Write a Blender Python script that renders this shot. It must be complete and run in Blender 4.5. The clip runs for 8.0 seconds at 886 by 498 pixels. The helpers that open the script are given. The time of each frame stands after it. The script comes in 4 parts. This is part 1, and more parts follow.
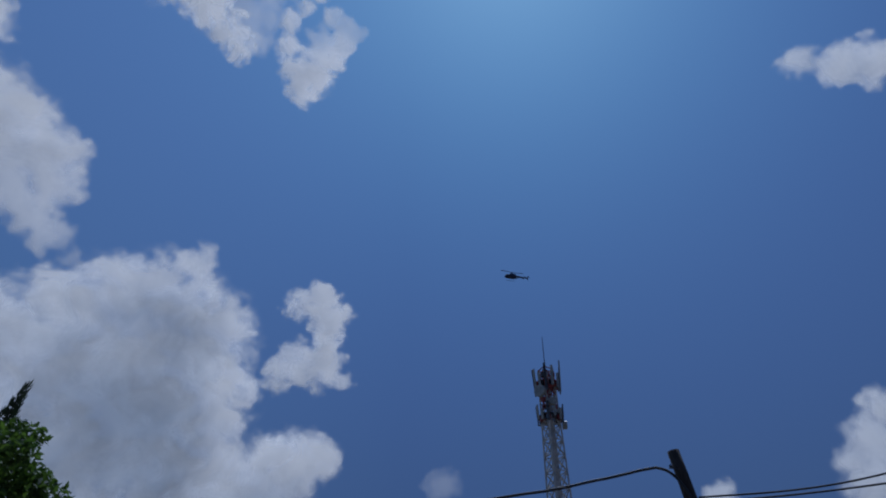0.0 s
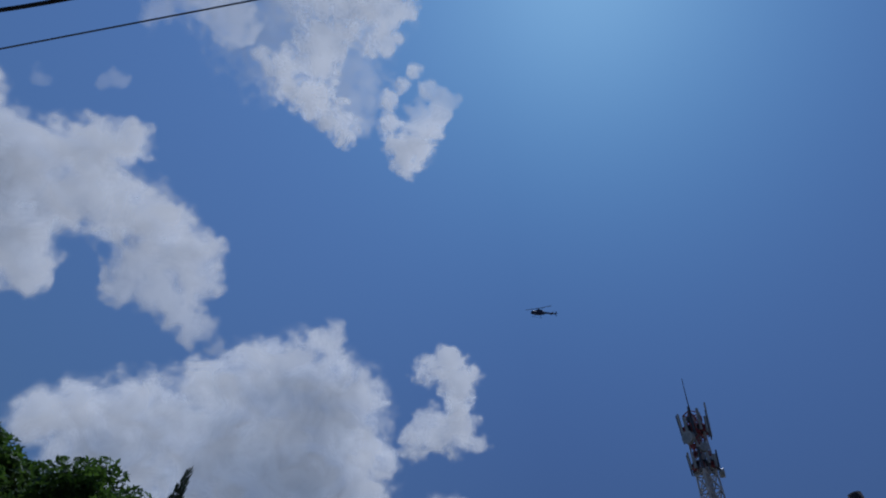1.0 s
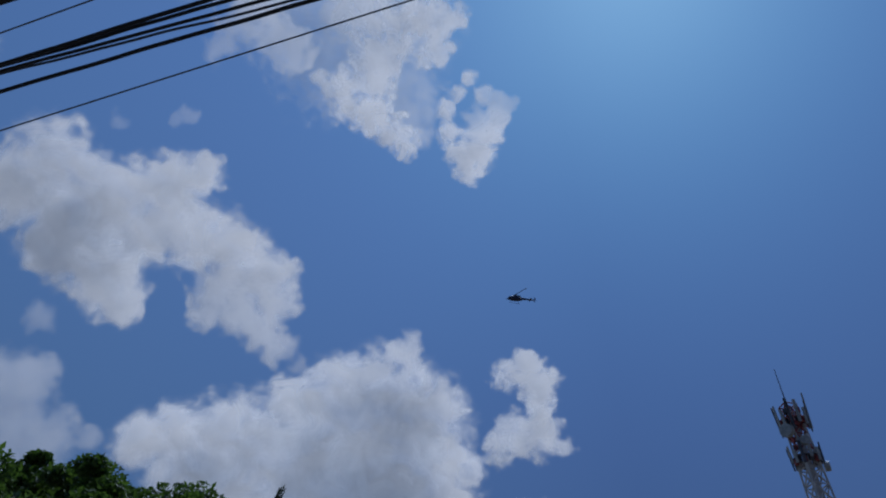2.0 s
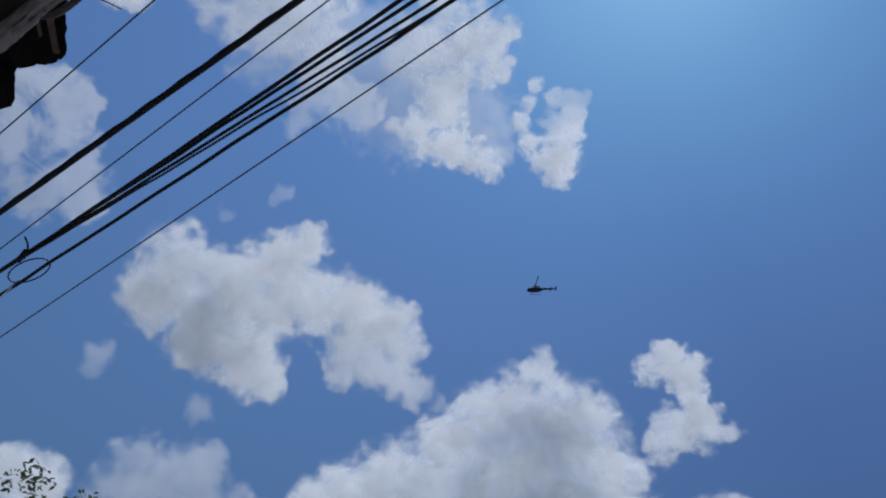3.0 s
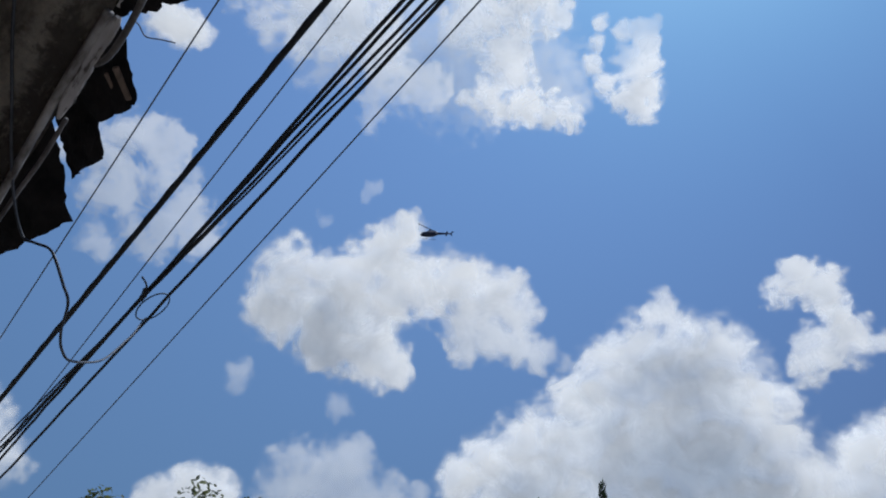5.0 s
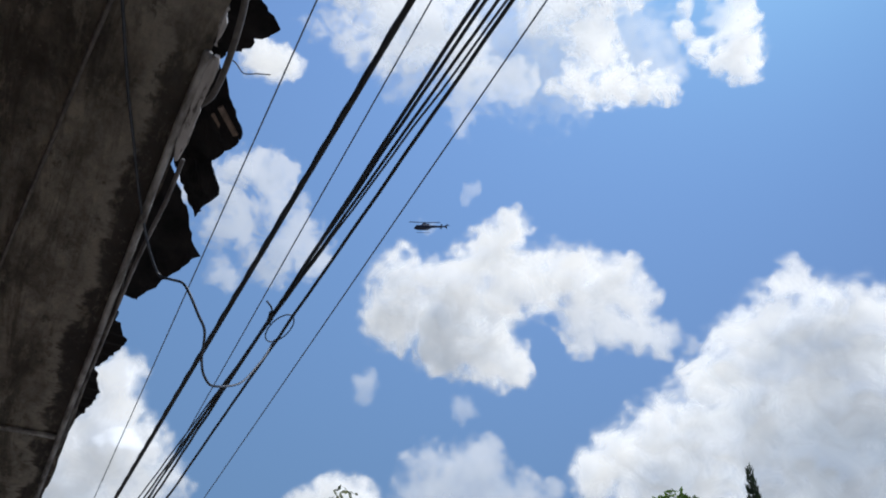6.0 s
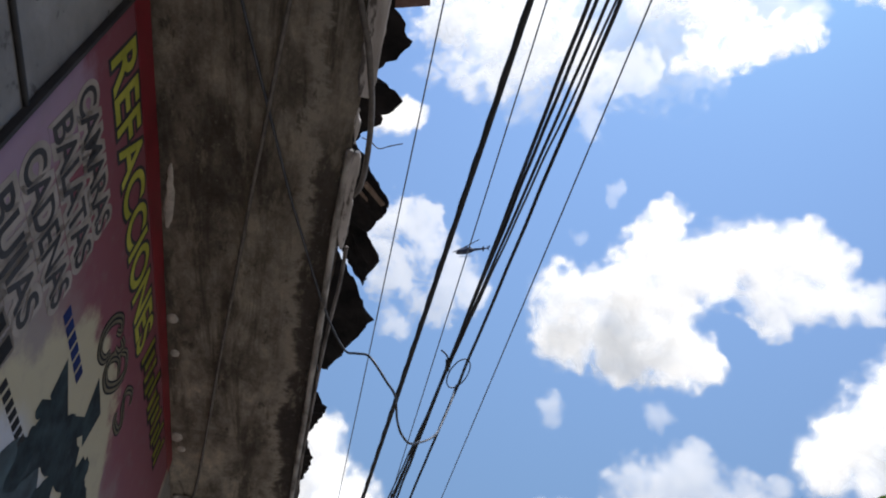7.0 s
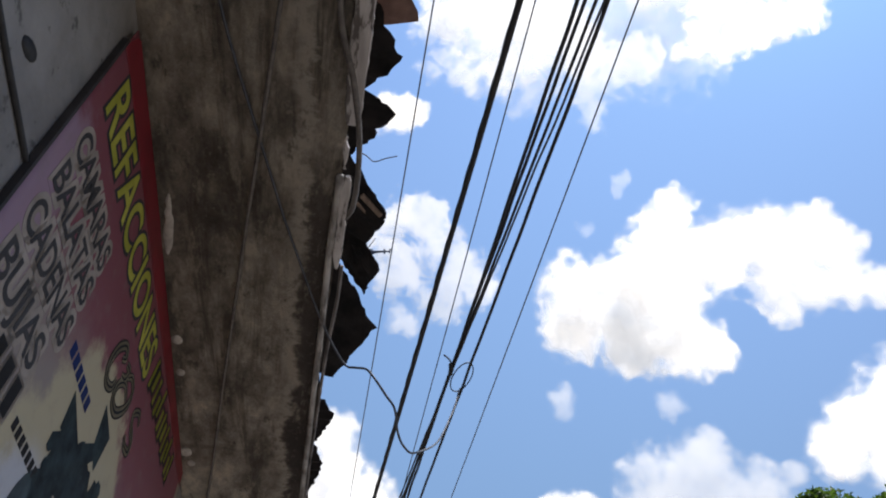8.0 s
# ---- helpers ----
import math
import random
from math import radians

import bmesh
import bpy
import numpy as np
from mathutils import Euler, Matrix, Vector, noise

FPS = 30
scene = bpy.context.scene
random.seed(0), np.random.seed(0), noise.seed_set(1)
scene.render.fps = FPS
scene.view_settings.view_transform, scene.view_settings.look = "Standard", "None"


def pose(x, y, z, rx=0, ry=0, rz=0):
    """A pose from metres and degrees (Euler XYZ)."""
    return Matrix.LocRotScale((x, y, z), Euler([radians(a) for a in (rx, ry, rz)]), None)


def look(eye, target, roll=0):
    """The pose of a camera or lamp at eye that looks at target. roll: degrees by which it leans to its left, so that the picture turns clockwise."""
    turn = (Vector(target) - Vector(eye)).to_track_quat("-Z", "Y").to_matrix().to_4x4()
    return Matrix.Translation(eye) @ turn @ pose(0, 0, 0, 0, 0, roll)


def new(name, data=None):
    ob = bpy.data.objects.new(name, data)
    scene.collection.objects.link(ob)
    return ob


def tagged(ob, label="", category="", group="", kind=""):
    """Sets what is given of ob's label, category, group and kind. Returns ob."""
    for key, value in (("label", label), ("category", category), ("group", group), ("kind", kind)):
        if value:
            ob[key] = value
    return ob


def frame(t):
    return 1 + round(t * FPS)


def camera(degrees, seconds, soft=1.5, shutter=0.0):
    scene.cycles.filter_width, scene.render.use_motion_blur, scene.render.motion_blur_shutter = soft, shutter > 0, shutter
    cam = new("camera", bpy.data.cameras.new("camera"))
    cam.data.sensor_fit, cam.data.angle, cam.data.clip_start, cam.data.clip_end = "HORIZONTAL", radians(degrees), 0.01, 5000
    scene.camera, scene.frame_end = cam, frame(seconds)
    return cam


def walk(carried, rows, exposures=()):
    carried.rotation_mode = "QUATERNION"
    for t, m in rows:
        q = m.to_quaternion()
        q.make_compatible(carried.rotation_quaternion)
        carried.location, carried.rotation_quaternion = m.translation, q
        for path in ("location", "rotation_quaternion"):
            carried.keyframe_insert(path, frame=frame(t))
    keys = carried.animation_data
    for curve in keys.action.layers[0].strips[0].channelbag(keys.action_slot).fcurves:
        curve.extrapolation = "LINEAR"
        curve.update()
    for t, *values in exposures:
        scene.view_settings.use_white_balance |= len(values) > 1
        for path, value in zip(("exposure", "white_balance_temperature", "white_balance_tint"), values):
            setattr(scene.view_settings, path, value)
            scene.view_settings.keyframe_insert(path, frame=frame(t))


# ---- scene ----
cam = camera(68.46, 8.0, soft=2.0)
PATH = [
(0.0, -0.155, -0.081, 1.449, 129.00, 2.00, -2.79),
    (0.5, -0.155, -0.081, 1.449, 132.08, 1.65, 3.51),
    (1.0, -0.155, -0.081, 1.449, 134.25, 0.61, 9.57),
    (2.5, -0.155, -0.068, 1.585, 135.35, 0.65, 23.49),
    (3.0, -0.165, -0.068, 1.560, 137.09, 2.50, 33.45),
    (3.5, -0.189, -0.063, 1.525, 138.07, 3.73, 39.30),
    (4.0, -0.122, -0.044, 1.507, 136.33, 4.99, 40.77),
    (4.5, -0.139, -0.012, 1.555, 135.91, 4.85, 44.18),
    (6.0, -0.201, 0.013, 1.617, 135.95, 2.36, 59.10),
    (6.5, -0.169, -0.039, 1.623, 138.12, 0.56, 69.51),
    (7.0, -0.103, -0.028, 1.606, 138.50, 0.71, 77.11),
    (7.5, -0.034, -0.002, 1.603, 138.28, 1.25, 78.49),
    (8.0, 0.000, 0.001, 1.602, 138.23, 1.61, 78.95),
]
walk(cam, [(r[0], pose(*r[1:])) for r in PATH],
     exposures=[(0.0, -1.25, 5050, 14), (1.0, -1.14, 5100, 14), (2.5, -1.04, 5200, 13), (3.5, -0.62, 5400, 10), (4.5, -0.52, 5520, 9),
                (6.0, 0.0, 5950, 9), (6.5, 0.10, 6050, 10), (7.0, 0.42, 6400, 11), (8.0, 0.57, 6550, 12)])

# ---- sky and sun ----
SUN_AZ, SUN_EL = 20.0, 66.0
world = bpy.data.worlds.new("sky")
scene.world = world
world.use_nodes = True
wn = world.node_tree
sky = wn.nodes.new("ShaderNodeTexSky")
sky.sky_type, sky.sun_disc = "NISHITA", False
sky.sun_elevation, sky.sun_rotation = radians(SUN_EL), radians(SUN_AZ)
sky.altitude = 1900
sky.air_density, sky.dust_density, sky.ozone_density = 1.0, 0.6, 3.0
deeper = wn.nodes.new("ShaderNodeHueSaturation")
deeper.inputs["Hue"].default_value, deeper.inputs["Saturation"].default_value = 0.493, 0.99
wn.links.new(sky.outputs[0], deeper.inputs["Color"])


def sky_math(op, a, b=0.0):
    m = wn.nodes.new("ShaderNodeMath")
    m.operation = op
    for sock, v in zip(m.inputs, (a, b)):
        if isinstance(v, bpy.types.NodeSocket):
            wn.links.new(v, sock)
        else:
            sock.default_value = v
    return m.outputs[0]


def sky_gains():
    """Painted sky gains: deeper blue low down, paler westward, an aureole round the sun."""
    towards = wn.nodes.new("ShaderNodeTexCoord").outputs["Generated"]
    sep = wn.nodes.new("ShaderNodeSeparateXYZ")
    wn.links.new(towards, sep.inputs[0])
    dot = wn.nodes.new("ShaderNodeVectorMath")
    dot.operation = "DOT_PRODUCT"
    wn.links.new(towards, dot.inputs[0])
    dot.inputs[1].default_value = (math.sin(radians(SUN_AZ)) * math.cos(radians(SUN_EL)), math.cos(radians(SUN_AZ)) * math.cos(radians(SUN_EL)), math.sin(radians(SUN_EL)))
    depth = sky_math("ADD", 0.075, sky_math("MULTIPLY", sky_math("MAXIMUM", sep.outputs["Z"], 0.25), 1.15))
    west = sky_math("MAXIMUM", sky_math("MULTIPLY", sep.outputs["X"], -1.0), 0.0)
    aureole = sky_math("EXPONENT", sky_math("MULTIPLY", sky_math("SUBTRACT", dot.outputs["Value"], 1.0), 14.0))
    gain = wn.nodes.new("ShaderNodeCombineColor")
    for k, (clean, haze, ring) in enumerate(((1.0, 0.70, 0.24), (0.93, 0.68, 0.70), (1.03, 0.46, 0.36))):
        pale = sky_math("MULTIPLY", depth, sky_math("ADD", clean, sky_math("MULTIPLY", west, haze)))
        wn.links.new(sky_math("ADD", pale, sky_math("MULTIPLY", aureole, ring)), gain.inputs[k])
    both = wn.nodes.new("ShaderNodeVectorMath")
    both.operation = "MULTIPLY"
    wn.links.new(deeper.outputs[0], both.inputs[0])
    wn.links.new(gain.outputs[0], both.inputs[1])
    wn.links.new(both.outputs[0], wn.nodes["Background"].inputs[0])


sky_gains()
wn.nodes["Background"].inputs[1].default_value = 0.165
sun = new("sun", bpy.data.lights.new("sun", "SUN"))
sun.data.energy, sun.data.angle, sun.data.color = 3.5, radians(0.55), (1.0, 0.965, 0.92)
sun.matrix_world = look((0, 0, 60), (-60 * math.sin(radians(SUN_AZ)) / math.tan(radians(SUN_EL)),
                                      -60 * math.cos(radians(SUN_AZ)) / math.tan(radians(SUN_EL)), 0))

# ---- materials ----


def mat(name):
    m = bpy.data.materials.new(name)
    m.use_nodes = True
    nt = m.node_tree
    return m, nt, nt.nodes["Principled BSDF"]


def link(nt, a, b):
    nt.links.new(a, b)


def noise_node(nt, scale, detail=6.0, rough=0.6, coord="Object", stretch=(1, 1, 1), distort=0.0):
    co = nt.nodes.new("ShaderNodeTexCoord")
    mp = nt.nodes.new("ShaderNodeMapping")
    mp.inputs["Scale"].default_value = stretch
    n = nt.nodes.new("ShaderNodeTexNoise")
    n.inputs["Scale"].default_value, n.inputs["Detail"].default_value = scale, detail
    n.inputs["Roughness"].default_value, n.inputs["Distortion"].default_value = rough, distort
    link(nt, co.outputs[coord], mp.inputs[0])
    link(nt, mp.outputs[0], n.inputs["Vector"])
    return n.outputs["Fac"]


def ramp(nt, fac, *stops):
    r = nt.nodes.new("ShaderNodeValToRGB")
    while len(r.color_ramp.elements) < len(stops):
        r.color_ramp.elements.new(0.5)
    for e, (p, c) in zip(r.color_ramp.elements, stops):
        e.position, e.color = p, (*c, 1)
    link(nt, fac, r.inputs[0])
    return r.outputs[0]


def mix(nt, fac, a, b, mode="MIX"):
    m = nt.nodes.new("ShaderNodeMix")
    m.data_type, m.blend_type = "RGBA", mode
    for sock, v in ((m.inputs[0], fac), (m.inputs[6], a), (m.inputs[7], b)):
        if isinstance(v, bpy.types.NodeSocket):
            link(nt, v, sock)
        elif isinstance(v, (int, float)):
            sock.default_value = v
        else:
            sock.default_value = (*v, 1)
    return m.outputs[2]


def math_node(nt, op, a, b=0.0, clamp=False):
    m = nt.nodes.new("ShaderNodeMath")
    m.operation, m.use_clamp = op, clamp
    for sock, v in zip(m.inputs, (a, b)):
        if isinstance(v, bpy.types.NodeSocket):
            link(nt, v, sock)
        else:
            sock.default_value = v
    return m.outputs[0]


def smooth(nt, v, lo, hi):
    m = nt.nodes.new("ShaderNodeMapRange")
    m.interpolation_type = "SMOOTHSTEP"
    m.inputs["From Min"].default_value, m.inputs["From Max"].default_value = lo, hi
    link(nt, v, m.inputs["Value"])
    return m.outputs["Result"]


def bump(nt, bsdf, height, strength, distance):
    b = nt.nodes.new("ShaderNodeBump")
    b.inputs["Strength"].default_value, b.inputs["Distance"].default_value = strength, distance
    link(nt, height, b.inputs["Height"])
    link(nt, b.outputs[0], bsdf.inputs["Normal"])


def plain(name, c1, c2, scale=8.0, rough=0.7, metal=0.0, relief=0.0, stretch=(1, 1, 1)):
    m, nt, b = mat(name)
    n = noise_node(nt, scale, stretch=stretch)
    link(nt, ramp(nt, n, (0.35, c1), (0.68, c2)), b.inputs["Base Color"])
    b.inputs["Roughness"].default_value, b.inputs["Metallic"].default_value = rough, metal
    if relief:
        bump(nt, b, noise_node(nt, scale * 6), 0.5, relief)
    return m


def concrete_stained():
    """Damp-stained rough concrete: streaks along the slab, sooty drip band with a crusty rim, pale worn spots."""
    m, nt, b = mat("stained_concrete")
    base = ramp(nt, noise_node(nt, 2.0, 8, 0.62, stretch=(0.8, 1.4, 1)), (0.33, (0.125, 0.103, 0.081)), (0.5, (0.30, 0.255, 0.205)), (0.67, (0.54, 0.475, 0.39)))
    blotch = ramp(nt, noise_node(nt, 7.5, 9, 0.7, stretch=(0.8, 1.3, 1)), (0.38, (0.45, 0.43, 0.41)), (0.52, (1.0, 1.0, 1.0)), (0.64, (1.5, 1.48, 1.42)))
    base = mix(nt, 0.9, base, blotch, "MULTIPLY")
    streak = smooth(nt, noise_node(nt, 1.5, 9, 0.7, stretch=(0.7, 5.5, 1), distort=0.9), 0.47, 0.62)
    c = mix(nt, math_node(nt, "MULTIPLY", streak, 0.72), base, (0.062, 0.046, 0.034))
    co = nt.nodes.new("ShaderNodeTexCoord")
    sep = nt.nodes.new("ShaderNodeSeparateXYZ")
    link(nt, co.outputs["Object"], sep.inputs[0])
    wander = math_node(nt, "MULTIPLY", math_node(nt, "SUBTRACT", noise_node(nt, 2.4, 9, 0.7, stretch=(1, 0.4, 1)), 0.5), 0.34)
    across = math_node(nt, "ADD", sep.outputs["Y"], wander)
    patchy = smooth(nt, noise_node(nt, 1.1, 6, 0.6, stretch=(1, 0.3, 1)), 0.30, 0.46)
    inner = math_node(nt, "SUBTRACT", 1.0, smooth(nt, sep.outputs["X"], -1.45, -1.02))
    patchy = math_node(nt, "MULTIPLY", patchy, inner)
    damp = math_node(nt, "MULTIPLY", smooth(nt, across, -0.15, -0.118), patchy)
    crust = math_node(nt, "MULTIPLY", math_node(nt, "MULTIPLY", smooth(nt, across, -0.205, -0.16), math_node(nt, "SUBTRACT", 1.0, smooth(nt, across, -0.15, -0.13))),
                      smooth(nt, noise_node(nt, 20.0, 7, 0.7), 0.38, 0.52))
    c = mix(nt, math_node(nt, "MULTIPLY", crust, 0.8), c, (0.52, 0.46, 0.38))
    c = mix(nt, math_node(nt, "MULTIPLY", damp, 0.85), c, (0.05, 0.036, 0.031))
    pale = smooth(nt, noise_node(nt, 5.5, 12, 0.75, stretch=(0.8, 2.4, 1)), 0.53, 0.64)
    c = mix(nt, math_node(nt, "MULTIPLY", pale, 0.6), c, (0.47, 0.40, 0.31))
    crumb = smooth(nt, noise_node(nt, 42.0, 6, 0.7), 0.58, 0.68)
    c = mix(nt, math_node(nt, "MULTIPLY", crumb, 0.4), c, (0.48, 0.42, 0.34))
    soot = smooth(nt, noise_node(nt, 11.0, 8, 0.72, stretch=(0.7, 1.5, 1)), 0.58, 0.66)
    c = mix(nt, math_node(nt, "MULTIPLY", soot, 0.65), c, (0.05, 0.04, 0.032))
    for at in (1.65, 2.90):
        seam = math_node(nt, "ABSOLUTE", math_node(nt, "ADD", math_node(nt, "ADD", sep.outputs["X"], at), math_node(nt, "MULTIPLY", wander, 0.6)))
        seam = math_node(nt, "MULTIPLY", math_node(nt, "SUBTRACT", 1.0, smooth(nt, seam, 0.0, 0.03)), math_node(nt, "SUBTRACT", 1.0, smooth(nt, across, -0.36, -0.24)))
        c = mix(nt, math_node(nt, "MULTIPLY", seam, 0.3), c, (0.04, 0.032, 0.026))
    link(nt, c, b.inputs["Base Color"])
    b.inputs["Roughness"].default_value = 0.92
    bump(nt, b, noise_node(nt, 16.0, 10, 0.75), 1.0, 0.05)
    return m


def plaster_grey():
    m, nt, b = mat("grey_plaster")
    c = ramp(nt, noise_node(nt, 3.0, 8, 0.65), (0.3, (0.14, 0.13, 0.122)), (0.52, (0.24, 0.226, 0.212)), (0.72, (0.34, 0.32, 0.30)))
    spot = smooth(nt, noise_node(nt, 17.0, 7, 0.65), 0.60, 0.68)
    c = mix(nt, math_node(nt, "MULTIPLY", spot, 0.7), c, (0.05, 0.046, 0.042))
    link(nt, c, b.inputs["Base Color"])
    b.inputs["Roughness"].default_value = 0.9
    bump(nt, b, noise_node(nt, 30.0, 7, 0.7), 0.5, 0.012)
    return m


def flaking_whitewash():
    m, nt, b = mat("flaking_whitewash")
    c = ramp(nt, noise_node(nt, 5.0, 7, 0.65, stretch=(0.6, 3, 1)), (0.32, (0.34, 0.31, 0.29)), (0.6, (0.62, 0.58, 0.56)))
    chip = smooth(nt, noise_node(nt, 9.0, 8, 0.7, stretch=(0.45, 2.2, 1)), 0.50, 0.56)
    c = mix(nt, math_node(nt, "MULTIPLY", chip, 0.85), c, (0.06, 0.048, 0.042))
    link(nt, c, b.inputs["Base Color"])
    b.inputs["Roughness"].default_value = 0.9
    bump(nt, b, noise_node(nt, 40.0, 6, 0.7), 0.5, 0.008)
    return m


def cloud_material():
    """Glow with painted light and grey shade, torn to clear air at the rim."""
    m, nt, b = mat("cloud_painted_glow")
    nt.nodes.remove(b)
    geo = nt.nodes.new("ShaderNodeNewGeometry")

    def grain(size, detail, rough, distort=0.0):
        n = nt.nodes.new("ShaderNodeTexNoise")
        n.inputs["Scale"].default_value, n.inputs["Detail"].default_value = 1.0 / size, detail
        n.inputs["Roughness"].default_value, n.inputs["Distortion"].default_value = rough, distort
        link(nt, geo.outputs["Position"], n.inputs["Vector"])
        return n.outputs["Fac"]

    def attribute(name):
        a = nt.nodes.new("ShaderNodeAttribute")
        a.attribute_name = name
        return a.outputs["Fac"]

    fine = math_node(nt, "MULTIPLY", math_node(nt, "SUBTRACT", grain(70, 2, 0.5, 0.5), 0.5), 0.5)
    tatter = math_node(nt, "ADD", fine, math_node(nt, "MULTIPLY", math_node(nt, "SUBTRACT", grain(200, 3, 0.5, 1.3), 0.5), 1.7))
    threads = math_node(nt, "ABSOLUTE", math_node(nt, "SUBTRACT", grain(120, 3, 0.5, 2.0), 0.5))
    threads = math_node(nt, "SUBTRACT", 0.22, math_node(nt, "MULTIPLY", threads, 3.2))
    frayed = math_node(nt, "MAXIMUM", math_node(nt, "SUBTRACT", attribute("torn"), 0.75), 0.0)
    tatter = math_node(nt, "ADD", math_node(nt, "MULTIPLY", tatter, attribute("torn")), math_node(nt, "MULTIPLY", threads, frayed))
    cover = math_node(nt, "ADD", attribute("cover"), tatter)
    core = smooth(nt, cover, 0.34, 1.06)
    veil = smooth(nt, cover, 0.08, 1.15)
    both_layers = math_node(nt, "ADD", math_node(nt, "MULTIPLY", core, 0.52), math_node(nt, "MULTIPLY", veil, 0.48))
    alpha = math_node(nt, "MULTIPLY", math_node(nt, "POWER", both_layers, 1.1), attribute("dense"))
    alpha = math_node(nt, "MULTIPLY", alpha, smooth(nt, attribute("cover"), 0.08, 0.50))
    lumps = math_node(nt, "ADD", math_node(nt, "MULTIPLY", math_node(nt, "SUBTRACT", grain(320, 2, 0.45, 0.4), 0.5), 1.0),
                      math_node(nt, "MULTIPLY", math_node(nt, "SUBTRACT", grain(110, 2, 0.45, 0.6), 0.5), 0.45))
    # attribute depth holds the painted shade; lumps only mottle it
    deep = math_node(nt, "ADD", attribute("depth"), lumps)
    shade = smooth(nt, deep, 0.05, 2.15)
    colour = mix(nt, shade, (0.85, 0.83, 0.79), (0.28, 0.315, 0.36))
    glow = nt.nodes.new("ShaderNodeEmission")
    link(nt, colour, glow.inputs[0])
    link(nt, attribute("glow_strength"), glow.inputs[1])
    lit = nt.nodes.new("ShaderNodeBsdfDiffuse")
    lit.inputs[0].default_value = (0.47, 0.47, 0.47, 1)
    body = nt.nodes.new("ShaderNodeAddShader")
    link(nt, glow.outputs[0], body.inputs[0])
    link(nt, lit.outputs[0], body.inputs[1])
    clear = nt.nodes.new("ShaderNodeBsdfTransparent")
    both = nt.nodes.new("ShaderNodeMixShader")
    link(nt, alpha, both.inputs[0])
    link(nt, clear.outputs[0], both.inputs[1])
    link(nt, body.outputs[0], both.inputs[2])
    link(nt, both.outputs[0], nt.nodes["Material Output"].inputs[0])
    return m


def leaf_material(name, dark, light):
    m, nt, b = mat(name)
    geo = nt.nodes.new("ShaderNodeNewGeometry")
    link(nt, ramp(nt, geo.outputs["Random Per Island"], (0.0, dark), (1.0, light)), b.inputs["Base Color"])
    b.inputs["Roughness"].default_value = 0.55
    tr = nt.nodes.new("ShaderNodeBsdfTranslucent")
    link(nt, ramp(nt, geo.outputs["Random Per Island"], (0.0, dark), (1.0, (light[0] * 1.6, light[1] * 1.6, light[2]))), tr.inputs[0])
    both = nt.nodes.new("ShaderNodeMixShader")
    both.inputs[0].default_value = 0.45
    link(nt, b.outputs[0], both.inputs[1])
    link(nt, tr.outputs[0], both.inputs[2])
    link(nt, both.outputs[0], nt.nodes["Material Output"].inputs[0])
    return m


def print_material():
    """Sun-faded printed banner: maroon and mauve ground, running out to cream where the picture of the bike stands."""
    m, nt, b = mat("banner_print")
    co = nt.nodes.new("ShaderNodeTexCoord")
    sep = nt.nodes.new("ShaderNodeSeparateXYZ")
    link(nt, co.outputs["Object"], sep.inputs[0])
    x, z = sep.outputs["X"], sep.outputs["Z"]
    blot = noise_node(nt, 5.0, 7, 0.65)
    wob = math_node(nt, "MULTIPLY", math_node(nt, "SUBTRACT", blot, 0.5), 0.38)
    # maroon near the top, mauve-grey below
    down = smooth(nt, math_node(nt, "ADD", z, wob), -0.82, -0.50)
    ground = mix(nt, down, (0.235, 0.185, 0.16), (0.18, 0.042, 0.056))
    start = math_node(nt, "ADD", smooth(nt, math_node(nt, "ADD", x, wob), 0.0, 0.22), smooth(nt, math_node(nt, "ADD", z, wob), -0.50, -0.34), clamp=True)
    ground = mix(nt, start, (0.26, 0.165, 0.215), ground)
    along = math_node(nt, "ADD", math_node(nt, "ADD", x, math_node(nt, "MULTIPLY", z, -0.8)), wob)
    cream = math_node(nt, "MULTIPLY", smooth(nt, along, 1.03, 1.12), math_node(nt, "SUBTRACT", 1.0, smooth(nt, math_node(nt, "ADD", z, wob), -0.54, -0.47)))
    cream = math_node(nt, "MULTIPLY", cream, math_node(nt, "SUBTRACT", 1.0, smooth(nt, math_node(nt, "ADD", math_node(nt, "ADD", x, math_node(nt, "MULTIPLY", z, 0.84)), wob), 0.68, 0.78)))
    c = mix(nt, cream, ground, (0.40, 0.335, 0.21))
    bare = math_node(nt, "MULTIPLY", cream, smooth(nt, along, 1.17, 1.27))
    bare = math_node(nt, "MULTIPLY", bare, math_node(nt, "SUBTRACT", 1.0, smooth(nt, z, -0.95, -0.86)))
    c = mix(nt, bare, c, (0.42, 0.41, 0.42))
    fade = smooth(nt, noise_node(nt, 14.0, 8, 0.7), 0.5, 0.75)
    c = mix(nt, math_node(nt, "MULTIPLY", fade, 0.3), c, (0.19, 0.155, 0.135))
    link(nt, c, b.inputs["Base Color"])
    b.inputs["Roughness"].default_value = 0.75
    bump(nt, b, noise_node(nt, 4.0, 3), 0.15, 0.01)
    return m


M_SOFFIT, M_PLASTER, M_CLOUD, M_PRINT = concrete_stained(), plaster_grey(), cloud_material(), print_material()
M_RED = plain("red_border", (0.13, 0.008, 0.014), (0.24, 0.014, 0.026), 6, 0.5)
M_YELLOW = plain("yellow_letters", (0.28, 0.275, 0.02), (0.47, 0.43, 0.06), 9, 0.85)
M_INK = plain("dark_ink", (0.018, 0.015, 0.015), (0.04, 0.035, 0.035), 9, 0.85)
M_PALE = plain("pale_outline", (0.22, 0.18, 0.145), (0.36, 0.30, 0.25), 12, 0.85)
M_CREAM = plain("cream_ink", (0.24, 0.20, 0.125), (0.34, 0.29, 0.19), 12, 0.85)
